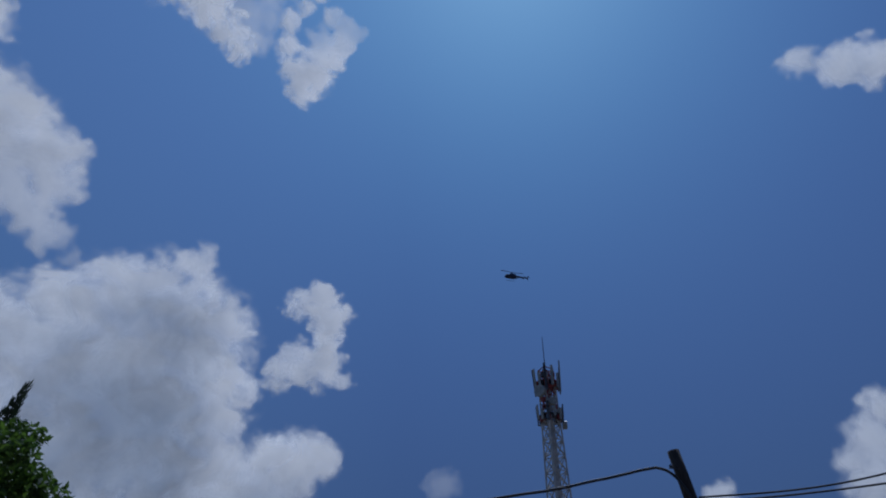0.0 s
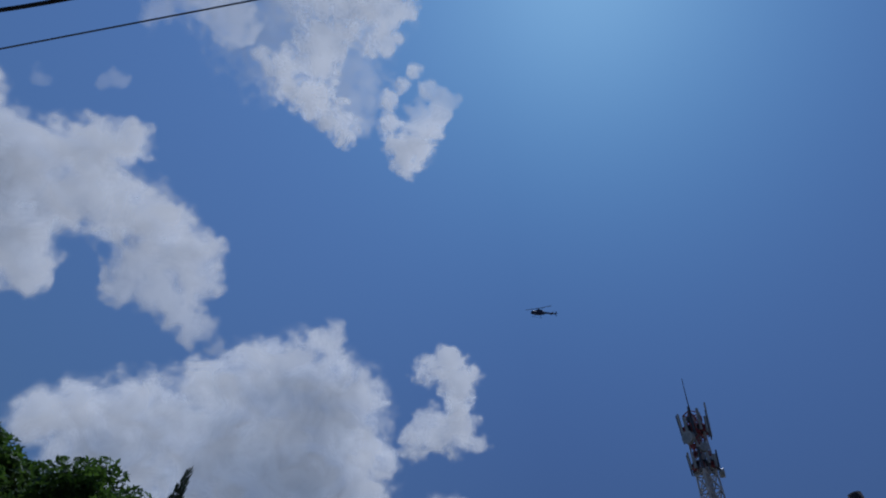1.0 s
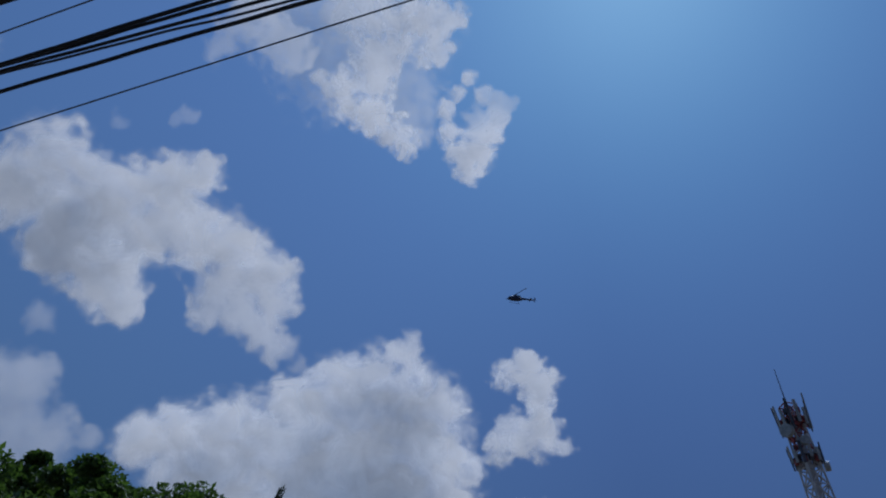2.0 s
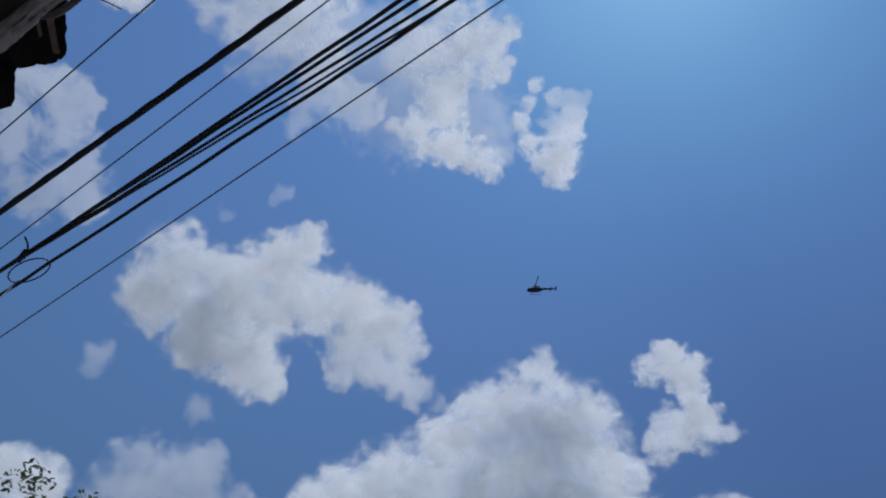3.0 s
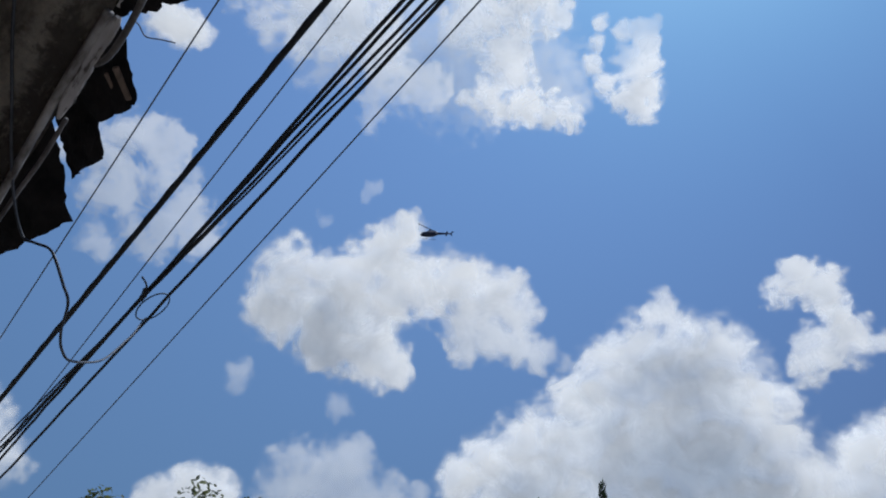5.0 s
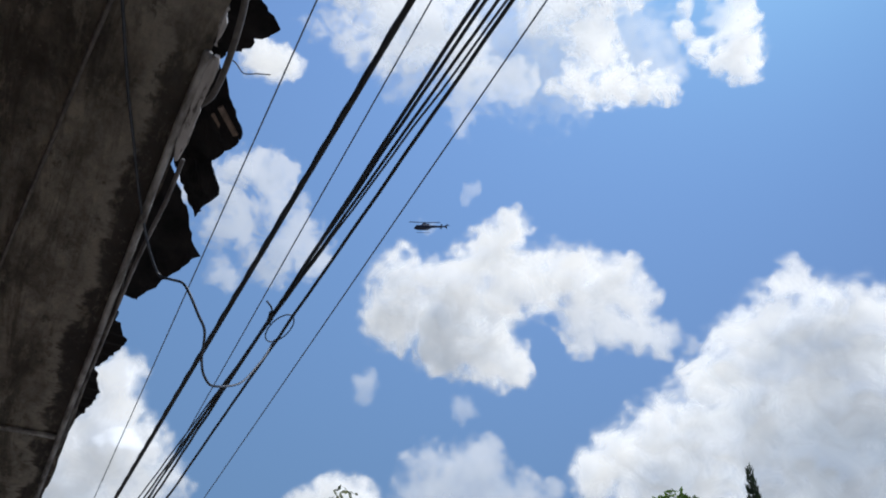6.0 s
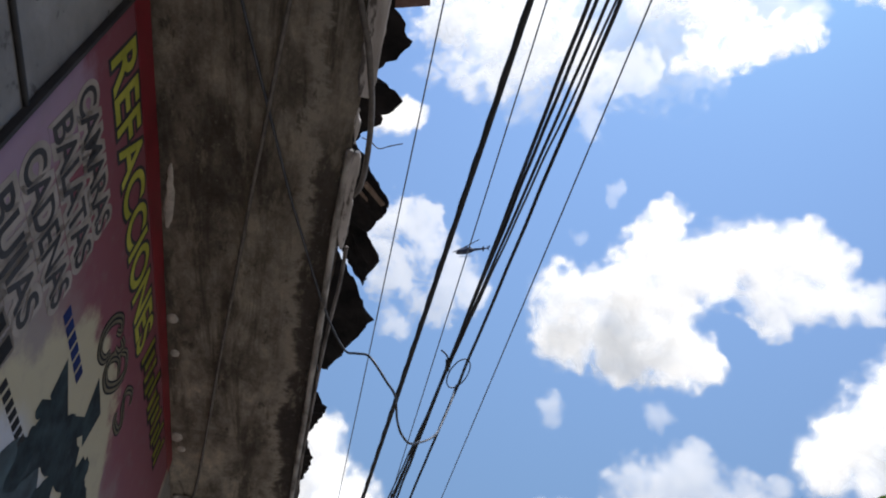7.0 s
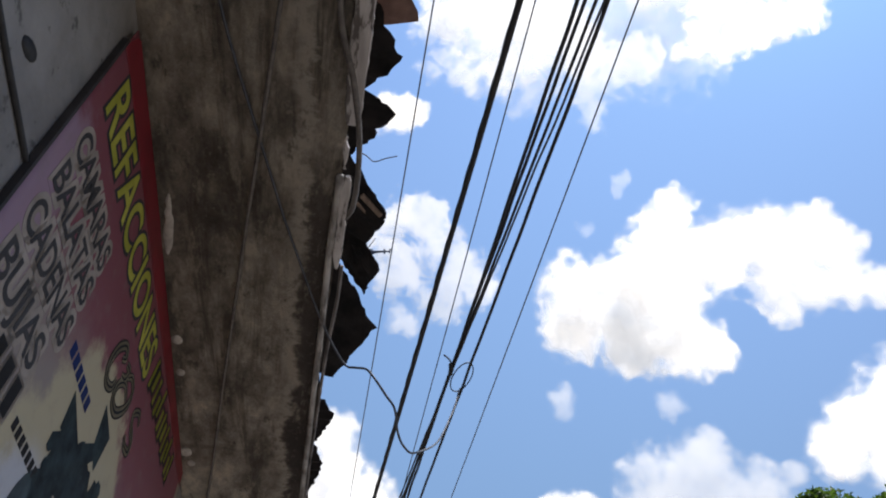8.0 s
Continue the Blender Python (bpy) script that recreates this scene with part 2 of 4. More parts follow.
M_MORTAR = plain("dry_pale_mortar", (0.36, 0.33, 0.295), (0.58, 0.54, 0.49), 30, 0.95, relief=0.01)
M_BLUE = plain("blue_ink", (0.014, 0.03, 0.15), (0.02, 0.05, 0.22), 9, 0.85)
M_TEAL = plain("dark_teal_ink", (0.012, 0.018, 0.024), (0.05, 0.08, 0.085), 14, 0.85)
M_BLACK = plain("black_rubber_sheath", (0.010, 0.010, 0.011), (0.028, 0.027, 0.027), 30, 0.65)
M_GREYWIRE = plain("weathered_grey_wire", (0.035, 0.04, 0.05), (0.075, 0.08, 0.095), 30, 0.6)
M_THINWIRE = plain("bare_weathered_thin_wire", (0.10, 0.115, 0.14), (0.18, 0.20, 0.23), 30, 0.6)
M_DIRTYPIPE = plain("grimy_flaking_pipe", (0.03, 0.025, 0.023), (0.27, 0.24, 0.225), 9, 0.9, stretch=(0.7, 3, 3), relief=0.01)
M_PIPE = plain("whitewashed_pipe", (0.09, 0.078, 0.07), (0.50, 0.47, 0.44), 7, 0.85, stretch=(1, 3, 3), relief=0.01)
M_WHITEWASH = flaking_whitewash()
M_CABLE = plain("dusty_grey_cable", (0.075, 0.066, 0.06), (0.17, 0.15, 0.135), 25, 0.75)
M_SHEET = plain("near_black_roofing_sheet", (0.008, 0.007, 0.007), (0.032, 0.025, 0.023), 6, 0.9, relief=0.008)
M_RUST = plain("rusty_roofing_sheet", (0.09, 0.055, 0.045), (0.20, 0.135, 0.11), 6, 0.8, relief=0.008)
M_TIMBER = plain("weathered_timber", (0.16, 0.115, 0.085), (0.30, 0.22, 0.17), 7, 0.85, stretch=(1, 6, 6), relief=0.004)
M_POLE = plain("dark_timber_pole", (0.018, 0.014, 0.012), (0.05, 0.04, 0.034), 6, 0.9, stretch=(4, 4, 0.6), relief=0.006)
M_STEEL = plain("white_painted_steel", (0.30, 0.31, 0.31), (0.48, 0.49, 0.48), 1.5, 0.6)
M_STEELRED = plain("red_painted_steel", (0.17, 0.035, 0.04), (0.28, 0.06, 0.06), 1.5, 0.55)
M_PANEL = plain("pale_antenna_plastic", (0.17, 0.19, 0.19), (0.32, 0.34, 0.33), 2, 0.5)
M_DARKMETAL = plain("dark_galvanised_metal", (0.03, 0.032, 0.038), (0.08, 0.08, 0.09), 3, 0.5, 0.3)
M_HELI = plain("dark_blue_aircraft_paint", (0.010, 0.018, 0.050), (0.020, 0.034, 0.085), 1.2, 0.7)
M_HELIGLASS = plain("dark_cockpit_glazing", (0.012, 0.014, 0.018), (0.02, 0.022, 0.026), 2, 0.45)
M_LEAF = leaf_material("fresh_green_leaves", (0.026, 0.058, 0.009), (0.095, 0.16, 0.027))
M_LEAFDRY = leaf_material("dull_green_leaves", (0.05, 0.065, 0.03), (0.13, 0.14, 0.07))
M_CYPRESS = leaf_material("dark_cypress_needles", (0.012, 0.022, 0.010), (0.03, 0.05, 0.022))
M_BARK = plain("brown_bark", (0.05, 0.036, 0.026), (0.12, 0.09, 0.065), 5, 0.9, relief=0.01)
M_ASPHALT = plain("worn_asphalt", (0.075, 0.072, 0.07), (0.13, 0.125, 0.12), 3, 0.9, relief=0.004)
M_EARTH = plain("dusty_pale_earth", (0.17, 0.13, 0.088), (0.26, 0.205, 0.145), 0.4, 0.95, relief=0.01)
M_PAVING = plain("pale_concrete_paving", (0.20, 0.17, 0.14), (0.29, 0.255, 0.21), 2, 0.9, relief=0.004)

# ---- mesh helpers ----


def mesh_object(name, bm, material, parent=None, label="", shade=False):
    me = bpy.data.meshes.new(name)
    bm.normal_update()
    bm.to_mesh(me)
    bm.free()
    me.materials.append(material)
    if shade:
        for p in me.polygons:
            p.use_smooth = True
    ob = new(name, me)
    if parent:
        ob.parent = parent
    if label:
        ob["label"] = label
    return ob


def part(name, bm, material, parent, label="", shade=False):
    return mesh_object(name, bm, material, parent, label, shade)


def box(bm, lo, hi, m=None, bevel=0.0):
    c = [(a + b) / 2 for a, b in zip(lo, hi)]
    s = [b - a for a, b in zip(lo, hi)]
    mm = Matrix.Translation(c) @ Matrix.Diagonal((*s, 1))
    r = bmesh.ops.create_cube(bm, size=1, matrix=(m @ mm) if m else mm)
    if bevel:
        es = list({e for v in r["verts"] for e in v.link_edges})
        bmesh.ops.bevel(bm, geom=es, offset=bevel, segments=2, affect="EDGES", profile=0.6)
    return bm


def tube(bm, pts, radius, sides=8, wob=0.0, seed=0):
    """A round bar along points; radius may be one number or one a point."""
    pts = [Vector(p) for p in pts]
    rad = radius if isinstance(radius, (list, tuple)) else [radius] * len(pts)
    rings = []
    side = None
    for i, p in enumerate(pts):
        d = (pts[min(i + 1, len(pts) - 1)] - pts[max(i - 1, 0)]).normalized()
        if side is None:
            side = d.orthogonal().normalized()
        side = (side - d * side.dot(d)).normalized()
        up = d.cross(side)
        off = Vector((0, 0, 0))
        if wob:
            off = Vector(noise.noise_vector(p * 3.1 + Vector((seed, 0, seed)))) * wob
        rings.append([bm.verts.new(p + off + (side * math.cos(2 * math.pi * k / sides) + up * math.sin(2 * math.pi * k / sides)) * rad[i]) for k in range(sides)])
    for a, b in zip(rings, rings[1:]):
        for k in range(sides):
            bm.faces.new((a[k], a[(k + 1) % sides], b[(k + 1) % sides], b[k]))
    bm.faces.new(list(reversed(rings[0])))
    bm.faces.new(rings[-1])
    return bm


def spline(pts, steps=8):
    """Points on a smooth curve through pts."""
    pts = [Vector(p) for p in pts]
    out = []
    for i in range(len(pts) - 1):
        a, b, c, d = pts[max(i - 1, 0)], pts[i], pts[i + 1], pts[min(i + 2, len(pts) - 1)]
        for k in range(steps):
            t = k / steps
            out.append(0.5 * (2 * b + (c - a) * t + (2 * a - 5 * b + 4 * c - d) * t * t + (3 * b - 3 * c + d - a) * t ** 3))
    return out + [pts[-1]]


def disc(bm, r, depth, m, sides=24, r2=None):
    bmesh.ops.create_cone(bm, cap_ends=True, segments=sides, radius1=r, radius2=r if r2 is None else r2, depth=depth, matrix=m)
    return bm


def empty(name, m, label, category, group=""):
    ob = new(name)
    ob.matrix_basis = m
    return tagged(ob, label, category, group)


def way(az, el):
    a, e = radians(az), radians(el)
    return Vector((math.sin(a) * math.cos(e), math.cos(a) * math.cos(e), math.sin(e)))


# ---- ground ----
bm = bmesh.new()
box(bm, (-4000, -4000, -0.5), (4000, 4000, 0.0))
tagged(mesh_object("ground", bm, M_EARTH), "dry dusty pale earth reaching the horizon", "ground", kind="structure")
bm = bmesh.new()
box(bm, (-60, 0.9, 0.004), (60, 7.5, 0.02))
tagged(mesh_object("road", bm, M_ASPHALT), "worn grey asphalt street along the shop front", "road", kind="structure")
bm = bmesh.new()
box(bm, (-60, -0.6, 0.004), (60, 0.9, 0.14), bevel=0.015)
tagged(mesh_object("pavement", bm, M_PAVING), "pale concrete pavement with a kerb before the shop", "pavement", kind="structure")

# ---- shop front ----
FRONT = pose(0, -0.59, 0, 0, 0, 1.3)
SOFFIT, EDGE, ROOF = 3.3, -0.03, 4.7

bm = bmesh.new()
box(bm, (-9.0, -0.30, 0.0), (3.0, 0.0, SOFFIT), FRONT)
tagged(mesh_object("wall_south", bm, M_PLASTER), "grey cement-plastered shop wall, pitted and patched", "wall", kind="structure")
bm = bmesh.new()
box(bm, (-9.0, -0.60, SOFFIT + 0.12), (3.0, -0.30, ROOF - 0.06), FRONT)
tagged(mesh_object("wall_upper", bm, M_PLASTER), "grey plastered upper wall set back over the canopy", "wall", kind="structure")


def canopy():
    """The overhanging slab, its underside rough and its edge worn."""
    bm = bmesh.new()
    nx, ny = 240, 18
    rows = []
    for i in range(nx + 1):
        x = -9.0 + 12.0 * i / nx
        row = []
        for j in range(ny + 1):
            y = -0.95 + (EDGE + 0.95) * j / ny
            y += 0.012 * noise.noise((x * 2.3, j * 0.2, 4.0)) * (j / ny) + 0.008 * noise.noise((x * 9, 1.0, j * 0.7)) * (j == ny)
            z = SOFFIT + 0.010 * noise.noise((x * 1.3, y * 2.1, 0.0)) + 0.004 * noise.noise((x * 9, y * 9, 2.0))
            row.append(bm.verts.new((x, y, z)))
        rows.append(row)
    top = [[bm.verts.new((r[0].co.x, r[0].co.y, SOFFIT + 0.12)), bm.verts.new((r[-1].co.x, r[-1].co.y - 0.015, SOFFIT + 0.115 + 0.01 * noise.noise((r[0].co.x * 4, 0, 0))))] for r in rows]
    for i in range(nx):
        for j in range(ny):
            bm.faces.new((rows[i][j], rows[i][j + 1], rows[i + 1][j + 1], rows[i + 1][j]))
        bm.faces.new((rows[i][-1], top[i][1], top[i + 1][1], rows[i + 1][-1]))
        bm.faces.new((top[i][0], top[i + 1][0], top[i + 1][1], top[i][1]))
        bm.faces.new((rows[i][0], rows[i + 1][0], top[i + 1][0], top[i][0]))
    bmesh.ops.recalc_face_normals(bm, faces=bm.faces)
    return tagged(mesh_object("canopy_slab", bm, M_SOFFIT, shade=True), "dark damp-stained concrete canopy slab over the shop wall", "canopy", kind="structure")


canopy()


def pipe(name, pts, r, material, label, category, wob=0.003, seed=1, sides=8):
    bm = bmesh.new()
    tube(bm, spline(pts, 10), r, sides, wob, seed)
    return tagged(mesh_object(name, bm, material, shade=True), label, category)


pipe("edge_conduit", [(-8.9, -0.075, 3.284), (-6, -0.07, 3.284), (-3.6, -0.06, 3.286), (-2.6, -0.054, 3.286), (-1.75, -0.05, 3.288), (-1.22, -0.042, 3.29)], 0.0125, M_PIPE,
     "whitewashed conduit pipe along the canopy edge", "pipe")
pipe("edge_conduit", [(-1.62, 0.0, 3.30), (-1.81, -0.004, 3.298), (-2.14, -0.022, 3.296), (-2.9, -0.036, 3.294), (-3.6, -0.045, 3.292)], 0.007, M_DIRTYPIPE,
     "thin flaking whitewashed conduit along the canopy edge", "pipe", wob=0.004)


def fascia(x0, x1, y0, y1, seed):
    """A length of flat whitewashed board under the canopy edge, chipped along both sides and at its ends."""
    bm = bmesh.new()
    n = max(8, int(abs(x1 - x0) / 0.02))
    rows = []
    for i in range(n + 1):
        x = x0 + (x1 - x0) * i / n
        end = min(i, n - i, 3) / 3
        a = y0 + 0.008 * noise.noise((x * 7, seed, 0)) + 0.005 * noise.noise((x * 31, seed, 1)) + 0.012 * (1 - end)
        b = y1 + 0.010 * noise.noise((x * 6, seed, 5)) + 0.006 * noise.noise((x * 27, seed, 6)) - 0.010 * (1 - end)
        z = 3.281 + 0.004 * noise.noise((x * 3, seed, 2))
        rows.append([bm.verts.new((x, y, z + dz)) for y, dz in ((a, 0.014), (a, 0.003), (a + 0.004, 0), (b - 0.004, 0), (b, 0.003), (b, 0.014))])
    for p, q in zip(rows, rows[1:]):
        for k in range(6):
            bm.faces.new((p[k], p[(k + 1) % 6], q[(k + 1) % 6], q[k]))
    bm.faces.new(rows[0])
    bm.faces.new(list(reversed(rows[-1])))
    bmesh.ops.recalc_face_normals(bm, faces=bm.faces)
    return tagged(mesh_object("fascia_board", bm, M_WHITEWASH), "flaking whitewashed board along the canopy edge", "board", "fascia boards")


fascia(2.9, -0.2, -0.058, 0.002, 1)
fascia(-0.2, -1.03, -0.052, 0.002, 2)
fascia(-1.07, -1.19, -0.040, -0.022, 3)
fascia(-1.22, -1.62, -0.037, -0.006, 4)
pipe("cross_conduit", [(-3.5, -0.655, 3.286), (-3.52, -0.4, 3.286), (-3.5, -0.2, 3.286), (-3.49, -0.075, 3.284)], 0.013, M_PIPE,
     "pale conduit pipe crossing under the canopy", "pipe")
pipe("ceiling_cable", [(1.0, -0.06, 3.29), (-0.2, -0.18, 3.286), (-0.70, -0.24, 3.284), (-1.4, -0.32, 3.288), (-2.3, -0.42, 3.284), (-3.32, -0.53, 3.286), (-3.7, -0.6, 3.29)], 0.0068, M_CABLE,
     "thin dusty cable stapled under the canopy", "cable")
pipe("edge_cable", [(0.9, -0.12, 3.285), (-0.2, -0.10, 3.28), (-0.67, -0.09, 3.28), (-0.9, -0.03, 3.28), (-1.1, 0.005, 3.285), (-1.34, 0.01, 3.29), (-1.42, -0.035, 3.292)], 0.009, M_CABLE,
     "grey cable bowed along the canopy edge", "cable")
pipe("drop_cable", [(0.3, -0.56, 3.288), (-0.3, -0.46, 3.286), (-0.73, -0.39, 3.284), (-1.16, -0.28, 3.286), (-1.55, -0.165, 3.284), (-1.8, -0.085, 3.28), (-2.01, -0.01, 3.28), (-2.1, 0.06, 3.24), (-2.06, 0.1, 3.2), (-2.01, 0.14, 3.16), (-1.99, 0.17, 3.11), (-2.01, 0.22, 3.05), (-2.05, 0.26, 3.02), (-2.17, 0.29, 3.0), (-2.27, 0.33, 3.0), (-2.36, 0.39, 3.03),
                    (-2.68, 0.55, 3.3), (-3.31, 0.77, 3.9), (-3.7, 0.92, 4.36), (-3.86, 0.97, 4.5)], 0.0046, M_GREYWIRE,
     "dark service cable drooping from the canopy to the wires", "cable", wob=0.004)


def roofing_sheet(x0, x1, tip, seed, material, label, z=ROOF, tilt=0.0):
    """One torn corrugated sheet whose broken end hangs out past the canopy; tip: where it reaches farthest."""
    rnd = random.Random(seed)
    bm = bmesh.new()
    n = 26
    back = -0.85
    front = []
    for i in range(n + 1):
        f = i / n
        x = x0 + (x1 - x0) * f
        ft = (tip[0] - x0) / (x1 - x0)
        y = tip[1] * ((f / ft) ** 1.25 if f < ft else ((1 - f) / (1 - ft)) ** 0.85) if 0 < ft < 1 else tip[1]
        y = max(y, 0) - 0.06
        jag = 0.020 * noise.noise((x * 14, seed, 0)) + 0.018 * noise.noise((x * 45, seed, 3)) + rnd.uniform(-0.012, 0.012)
        front.append((x + rnd.uniform(-0.006, 0.006), y + jag))
    grid = []
    ny = 8
    for x, y in front:
        col = []
        for j in range(ny + 1):
            g = j / ny
            yy = back + (y - back) * g
            zz = z + 0.014 * math.sin(x * 2 * math.pi / 0.14) + tilt * (yy - back) + 0.02 * noise.noise((x * 2, yy * 2, seed)) + 0.03 * g * g * noise.noise((x * 6, seed, 7))
            col.append(bm.verts.new((x, yy, zz)))
        grid.append(col)
    faces = [bm.faces.new((grid[i][j], grid[i][j + 1], grid[i + 1][j + 1], grid[i + 1][j])) for i in range(n) for j in range(ny)]
    bmesh.ops.solidify(bm, geom=faces, thickness=0.006)
    return tagged(mesh_object("roofing_sheet", bm, material), label, "roofing", "torn roofing sheets")


DARK_SHEET = "near-black torn corrugated roofing sheet jutting over the canopy"
roofing_sheet(-0.30, -1.36, (-1.28, 0.27), 1, M_RUST, "rust-brown roofing sheet with a torn corner over the canopy", z=4.73)
roofing_sheet(-1.05, -1.72, (-1.47, 0.23), 2, M_SHEET, DARK_SHEET)
roofing_sheet(-1.60, -2.12, (-1.80, 0.24), 3, M_SHEET, DARK_SHEET, z=4.72)


def torn_flap(corners, seed, label, z=ROOF, material=M_SHEET):
    """A torn strip of corrugated sheet, its four corners given round from under the eaves, frayed along the open edges."""
    a, b, c, d = [Vector(p) for p in corners]
    bm = bmesh.new()
    n = 22
    grid = []
    for i in range(n + 1):
        f, col = i / n, []
        for j in range(n + 1):
            g = j / n
            p = (a * (1 - f) + d * f) * (1 - g) + (b * (1 - f) + c * f) * g
            fray = 0.02 * noise.noise((p.x * 16, p.y * 16, seed)) + 0.014 * noise.noise((p.x * 50, p.y * 50, seed + 5))
            p = p + Vector((fray, fray * (1 if j == n else 0.4)))
            col.append(bm.verts.new((p.x, p.y, z + 0.012 * math.sin(f * 16) + 0.03 * noise.noise((p.x * 4, p.y * 4, seed)) - 0.03 * g * g)))
        grid.append(col)
    faces = [bm.faces.new((grid[i][j], grid[i][j + 1], grid[i + 1][j + 1], grid[i + 1][j])) for i in range(n) for j in range(n)]
    bmesh.ops.solidify(bm, geom=faces, thickness=0.006)
    return tagged(mesh_object("roofing_sheet", bm, material), label, "roofing", "torn roofing sheets")


torn_flap(((-1.95, -0.12), (-2.47, 0.235), (-2.76, 0.10), (-2.70, -0.12)), 4, DARK_SHEET)
torn_flap(((-2.38, -0.12), (-2.91, 0.240), (-3.20, 0.165), (-2.74, -0.12)), 5, DARK_SHEET, z=4.72)
torn_flap(((-2.74, -0.13), (-3.48, 0.285), (-4.12, 0.035), (-4.05, -0.13)), 6, DARK_SHEET)
roofing_sheet(-4.25, -5.05, (-4.62, 0.15), 7, M_SHEET, "short near-black stub of roofing sheet, frayed at its end", z=4.68)
roofing_sheet(-5.0, -6.0, (-5.4, 0.12), 8, M_SHEET, "short near-black stub of roofing sheet, frayed at its end")
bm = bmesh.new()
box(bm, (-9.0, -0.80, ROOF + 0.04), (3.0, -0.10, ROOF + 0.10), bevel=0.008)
tagged(mesh_object("eaves_board", bm, M_SHEET), "near-black timber boarding under the roof edge", "eaves", kind="structure")


def batten(p, q, w=0.05):
    bm = bmesh.new()
    d = Vector(q) - Vector(p)
    m = Matrix.Translation((Vector(p) + Vector(q)) / 2) @ d.to_track_quat("X", "Z").to_matrix().to_4x4()
    box(bm, (-d.length / 2, -w / 2, -0.012), (d.length / 2, w / 2, 0.012), m, bevel=0.003)
    return tagged(mesh_object("roof_batten", bm, M_TIMBER), "weathered splintered timber batten under the roofing", "batten", "roof battens")


batten((-2.34, 0.06, 4.672), (-2.47, 0.19, 4.668), 0.028)
batten((-2.40, 0.04, 4.670), (-2.50, 0.15, 4.666), 0.018)
pipe("loose_wire_end", [(-2.01, -0.0, 4.62), (-2.03, 0.05, 4.63), (-2.07, 0.1, 4.64), (-2.04, 0.16, 4.64), (-2.0, 0.22, 4.62)], 0.0032, M_CABLE, "loose end of wire sticking out past the eaves", "wire")

# ---- painted banner on the wall ----
BANNER = FRONT @ pose(-0.85, 0.004, SOFFIT - 0.008, 0, 0, 180)
banner = empty("shop_banner", BANNER, "faded maroon printed motorcycle parts banner in a red border", "sign")
B_LEN, B_DROP = 2.29, 1.3


def banner_piece(name, x0, x1, z0, z1, d0, d1, material, label=""):
    bm = bmesh.new()
    box(bm, (x0, -d1, z0), (x1, -d0, z1))
    return part(name, bm, material, banner, label)


bm = bmesh.new()
NX, NZ = 90, 50
grid = [[bm.verts.new((-0.02 + (B_LEN + 0.02) * i / NX, -0.0142 - 0.0003 * noise.noise((i * 0.09, 0, j * 0.11)), -0.035 - (B_DROP - 0.035) * j / NZ)) for j in range(NZ + 1)] for i in range(NX + 1)]
fs = [bm.faces.new((grid[i][j], grid[i][j + 1], grid[i + 1][j + 1], grid[i + 1][j])) for i in range(NX) for j in range(NZ)]
bmesh.ops.recalc_face_normals(bm, faces=fs)
bmesh.ops.solidify(bm, geom=fs, thickness=0.004)
part("print_sheet", bm, M_PRINT, banner, shade=True)
bm = bmesh.new()
rim = [(0.01, -0.032), (0.5, -0.012), (B_LEN, -0.002), (B_LEN, -0.075), (1.5, -0.086), (0.6, -0.120), (0.07, -0.132), (-0.02, -0.140), (-0.022, -0.105), (-0.008, -0.055)]
f = bm.faces.new([bm.verts.new((x, -0.0155, z)) for x, z in rim])
f.normal_update()
if f.normal.y > 0:
    f.normal_flip()
bmesh.ops.solidify(bm, geom=[f], thickness=0.008)
part("top_border", bm, M_RED, banner, "red painted border strip")
banner_piece("end_border", B_LEN - 0.05, B_LEN, -B_DROP, -0.075, 0.0, 0.0152, M_PALE, "pale border strip")
banner_piece("start_edge", -0.030, -0.021, -B_DROP, -0.105, -0.002, 0.0145, M_INK, "dark edge strip")


def lettering(text, x, z, size, width, shear, material, depth, grow=0.0, name="lettering", label=""):
    cu = bpy.data.curves.new(name, "FONT")
    cu.body, cu.size, cu.shear, cu.offset, cu.extrude = text, size, shear, grow, 0.00015
    ob = new(name, cu)
    me = bpy.data.meshes.new_from_object(ob.evaluated_get(bpy.context.evaluated_depsgraph_get()))
    bpy.data.objects.remove(ob)
    xs = [v.co.x for v in me.vertices]
    k = width / (max(xs) - min(xs)) if not grow else width / (max(xs) - min(xs) - 2 * grow)
    lo = min(xs) + grow
    me.transform(pose(x, -depth, z, 90) @ Matrix.Diagonal((k, 1, 1, 1)) @ Matrix.Translation((-lo, 0, 0)))
    me.materials.append(material)
    ob = new(name, me)
    ob.parent = banner
    if label:
        ob["label"] = label
    return ob


def outlined(text, x, z, size, width, shear, ink, rim, grow, label):
    lettering(text, x, z, size, width, shear, rim, 0.0148, grow)
    lettering(text, x, z, size, width, shear, ink, 0.0153, size * 0.017, label=label)


outlined("REFACCIONES", 0.055, -0.302, 0.225, 1.07, 0.06, M_YELLOW, M_INK, 0.017, "slanted yellow lettering with dark rim")
for text, z, width in (("CAMARAS", -0.482, 0.385), ("BALATAS", -0.600, 0.385), ("CADENAS", -0.725, 0.385), ("BUJIAS", -0.848, 0.31)):
    outlined(text, 0.046, z, 0.122, width, 0.08, M_INK, M_PALE, 0.019, "dark lettering with pale rim")


def print_bar(x, z, w, h, material, label, depth=0.0150, slant=0.08):
    """A slanted bar of print for writing that stays unread."""
    bm = bmesh.new()
    f = bm.faces.new([bm.verts.new((x + a * w + b * h * slant, -depth, z + b * h)) for a, b in ((0, 0), (1, 0), (1, 1), (0, 1))])
    bmesh.ops.solidify(bm, geom=[f], thickness=0.0003)
    return part("letter_bar", bm, material, banner, label)


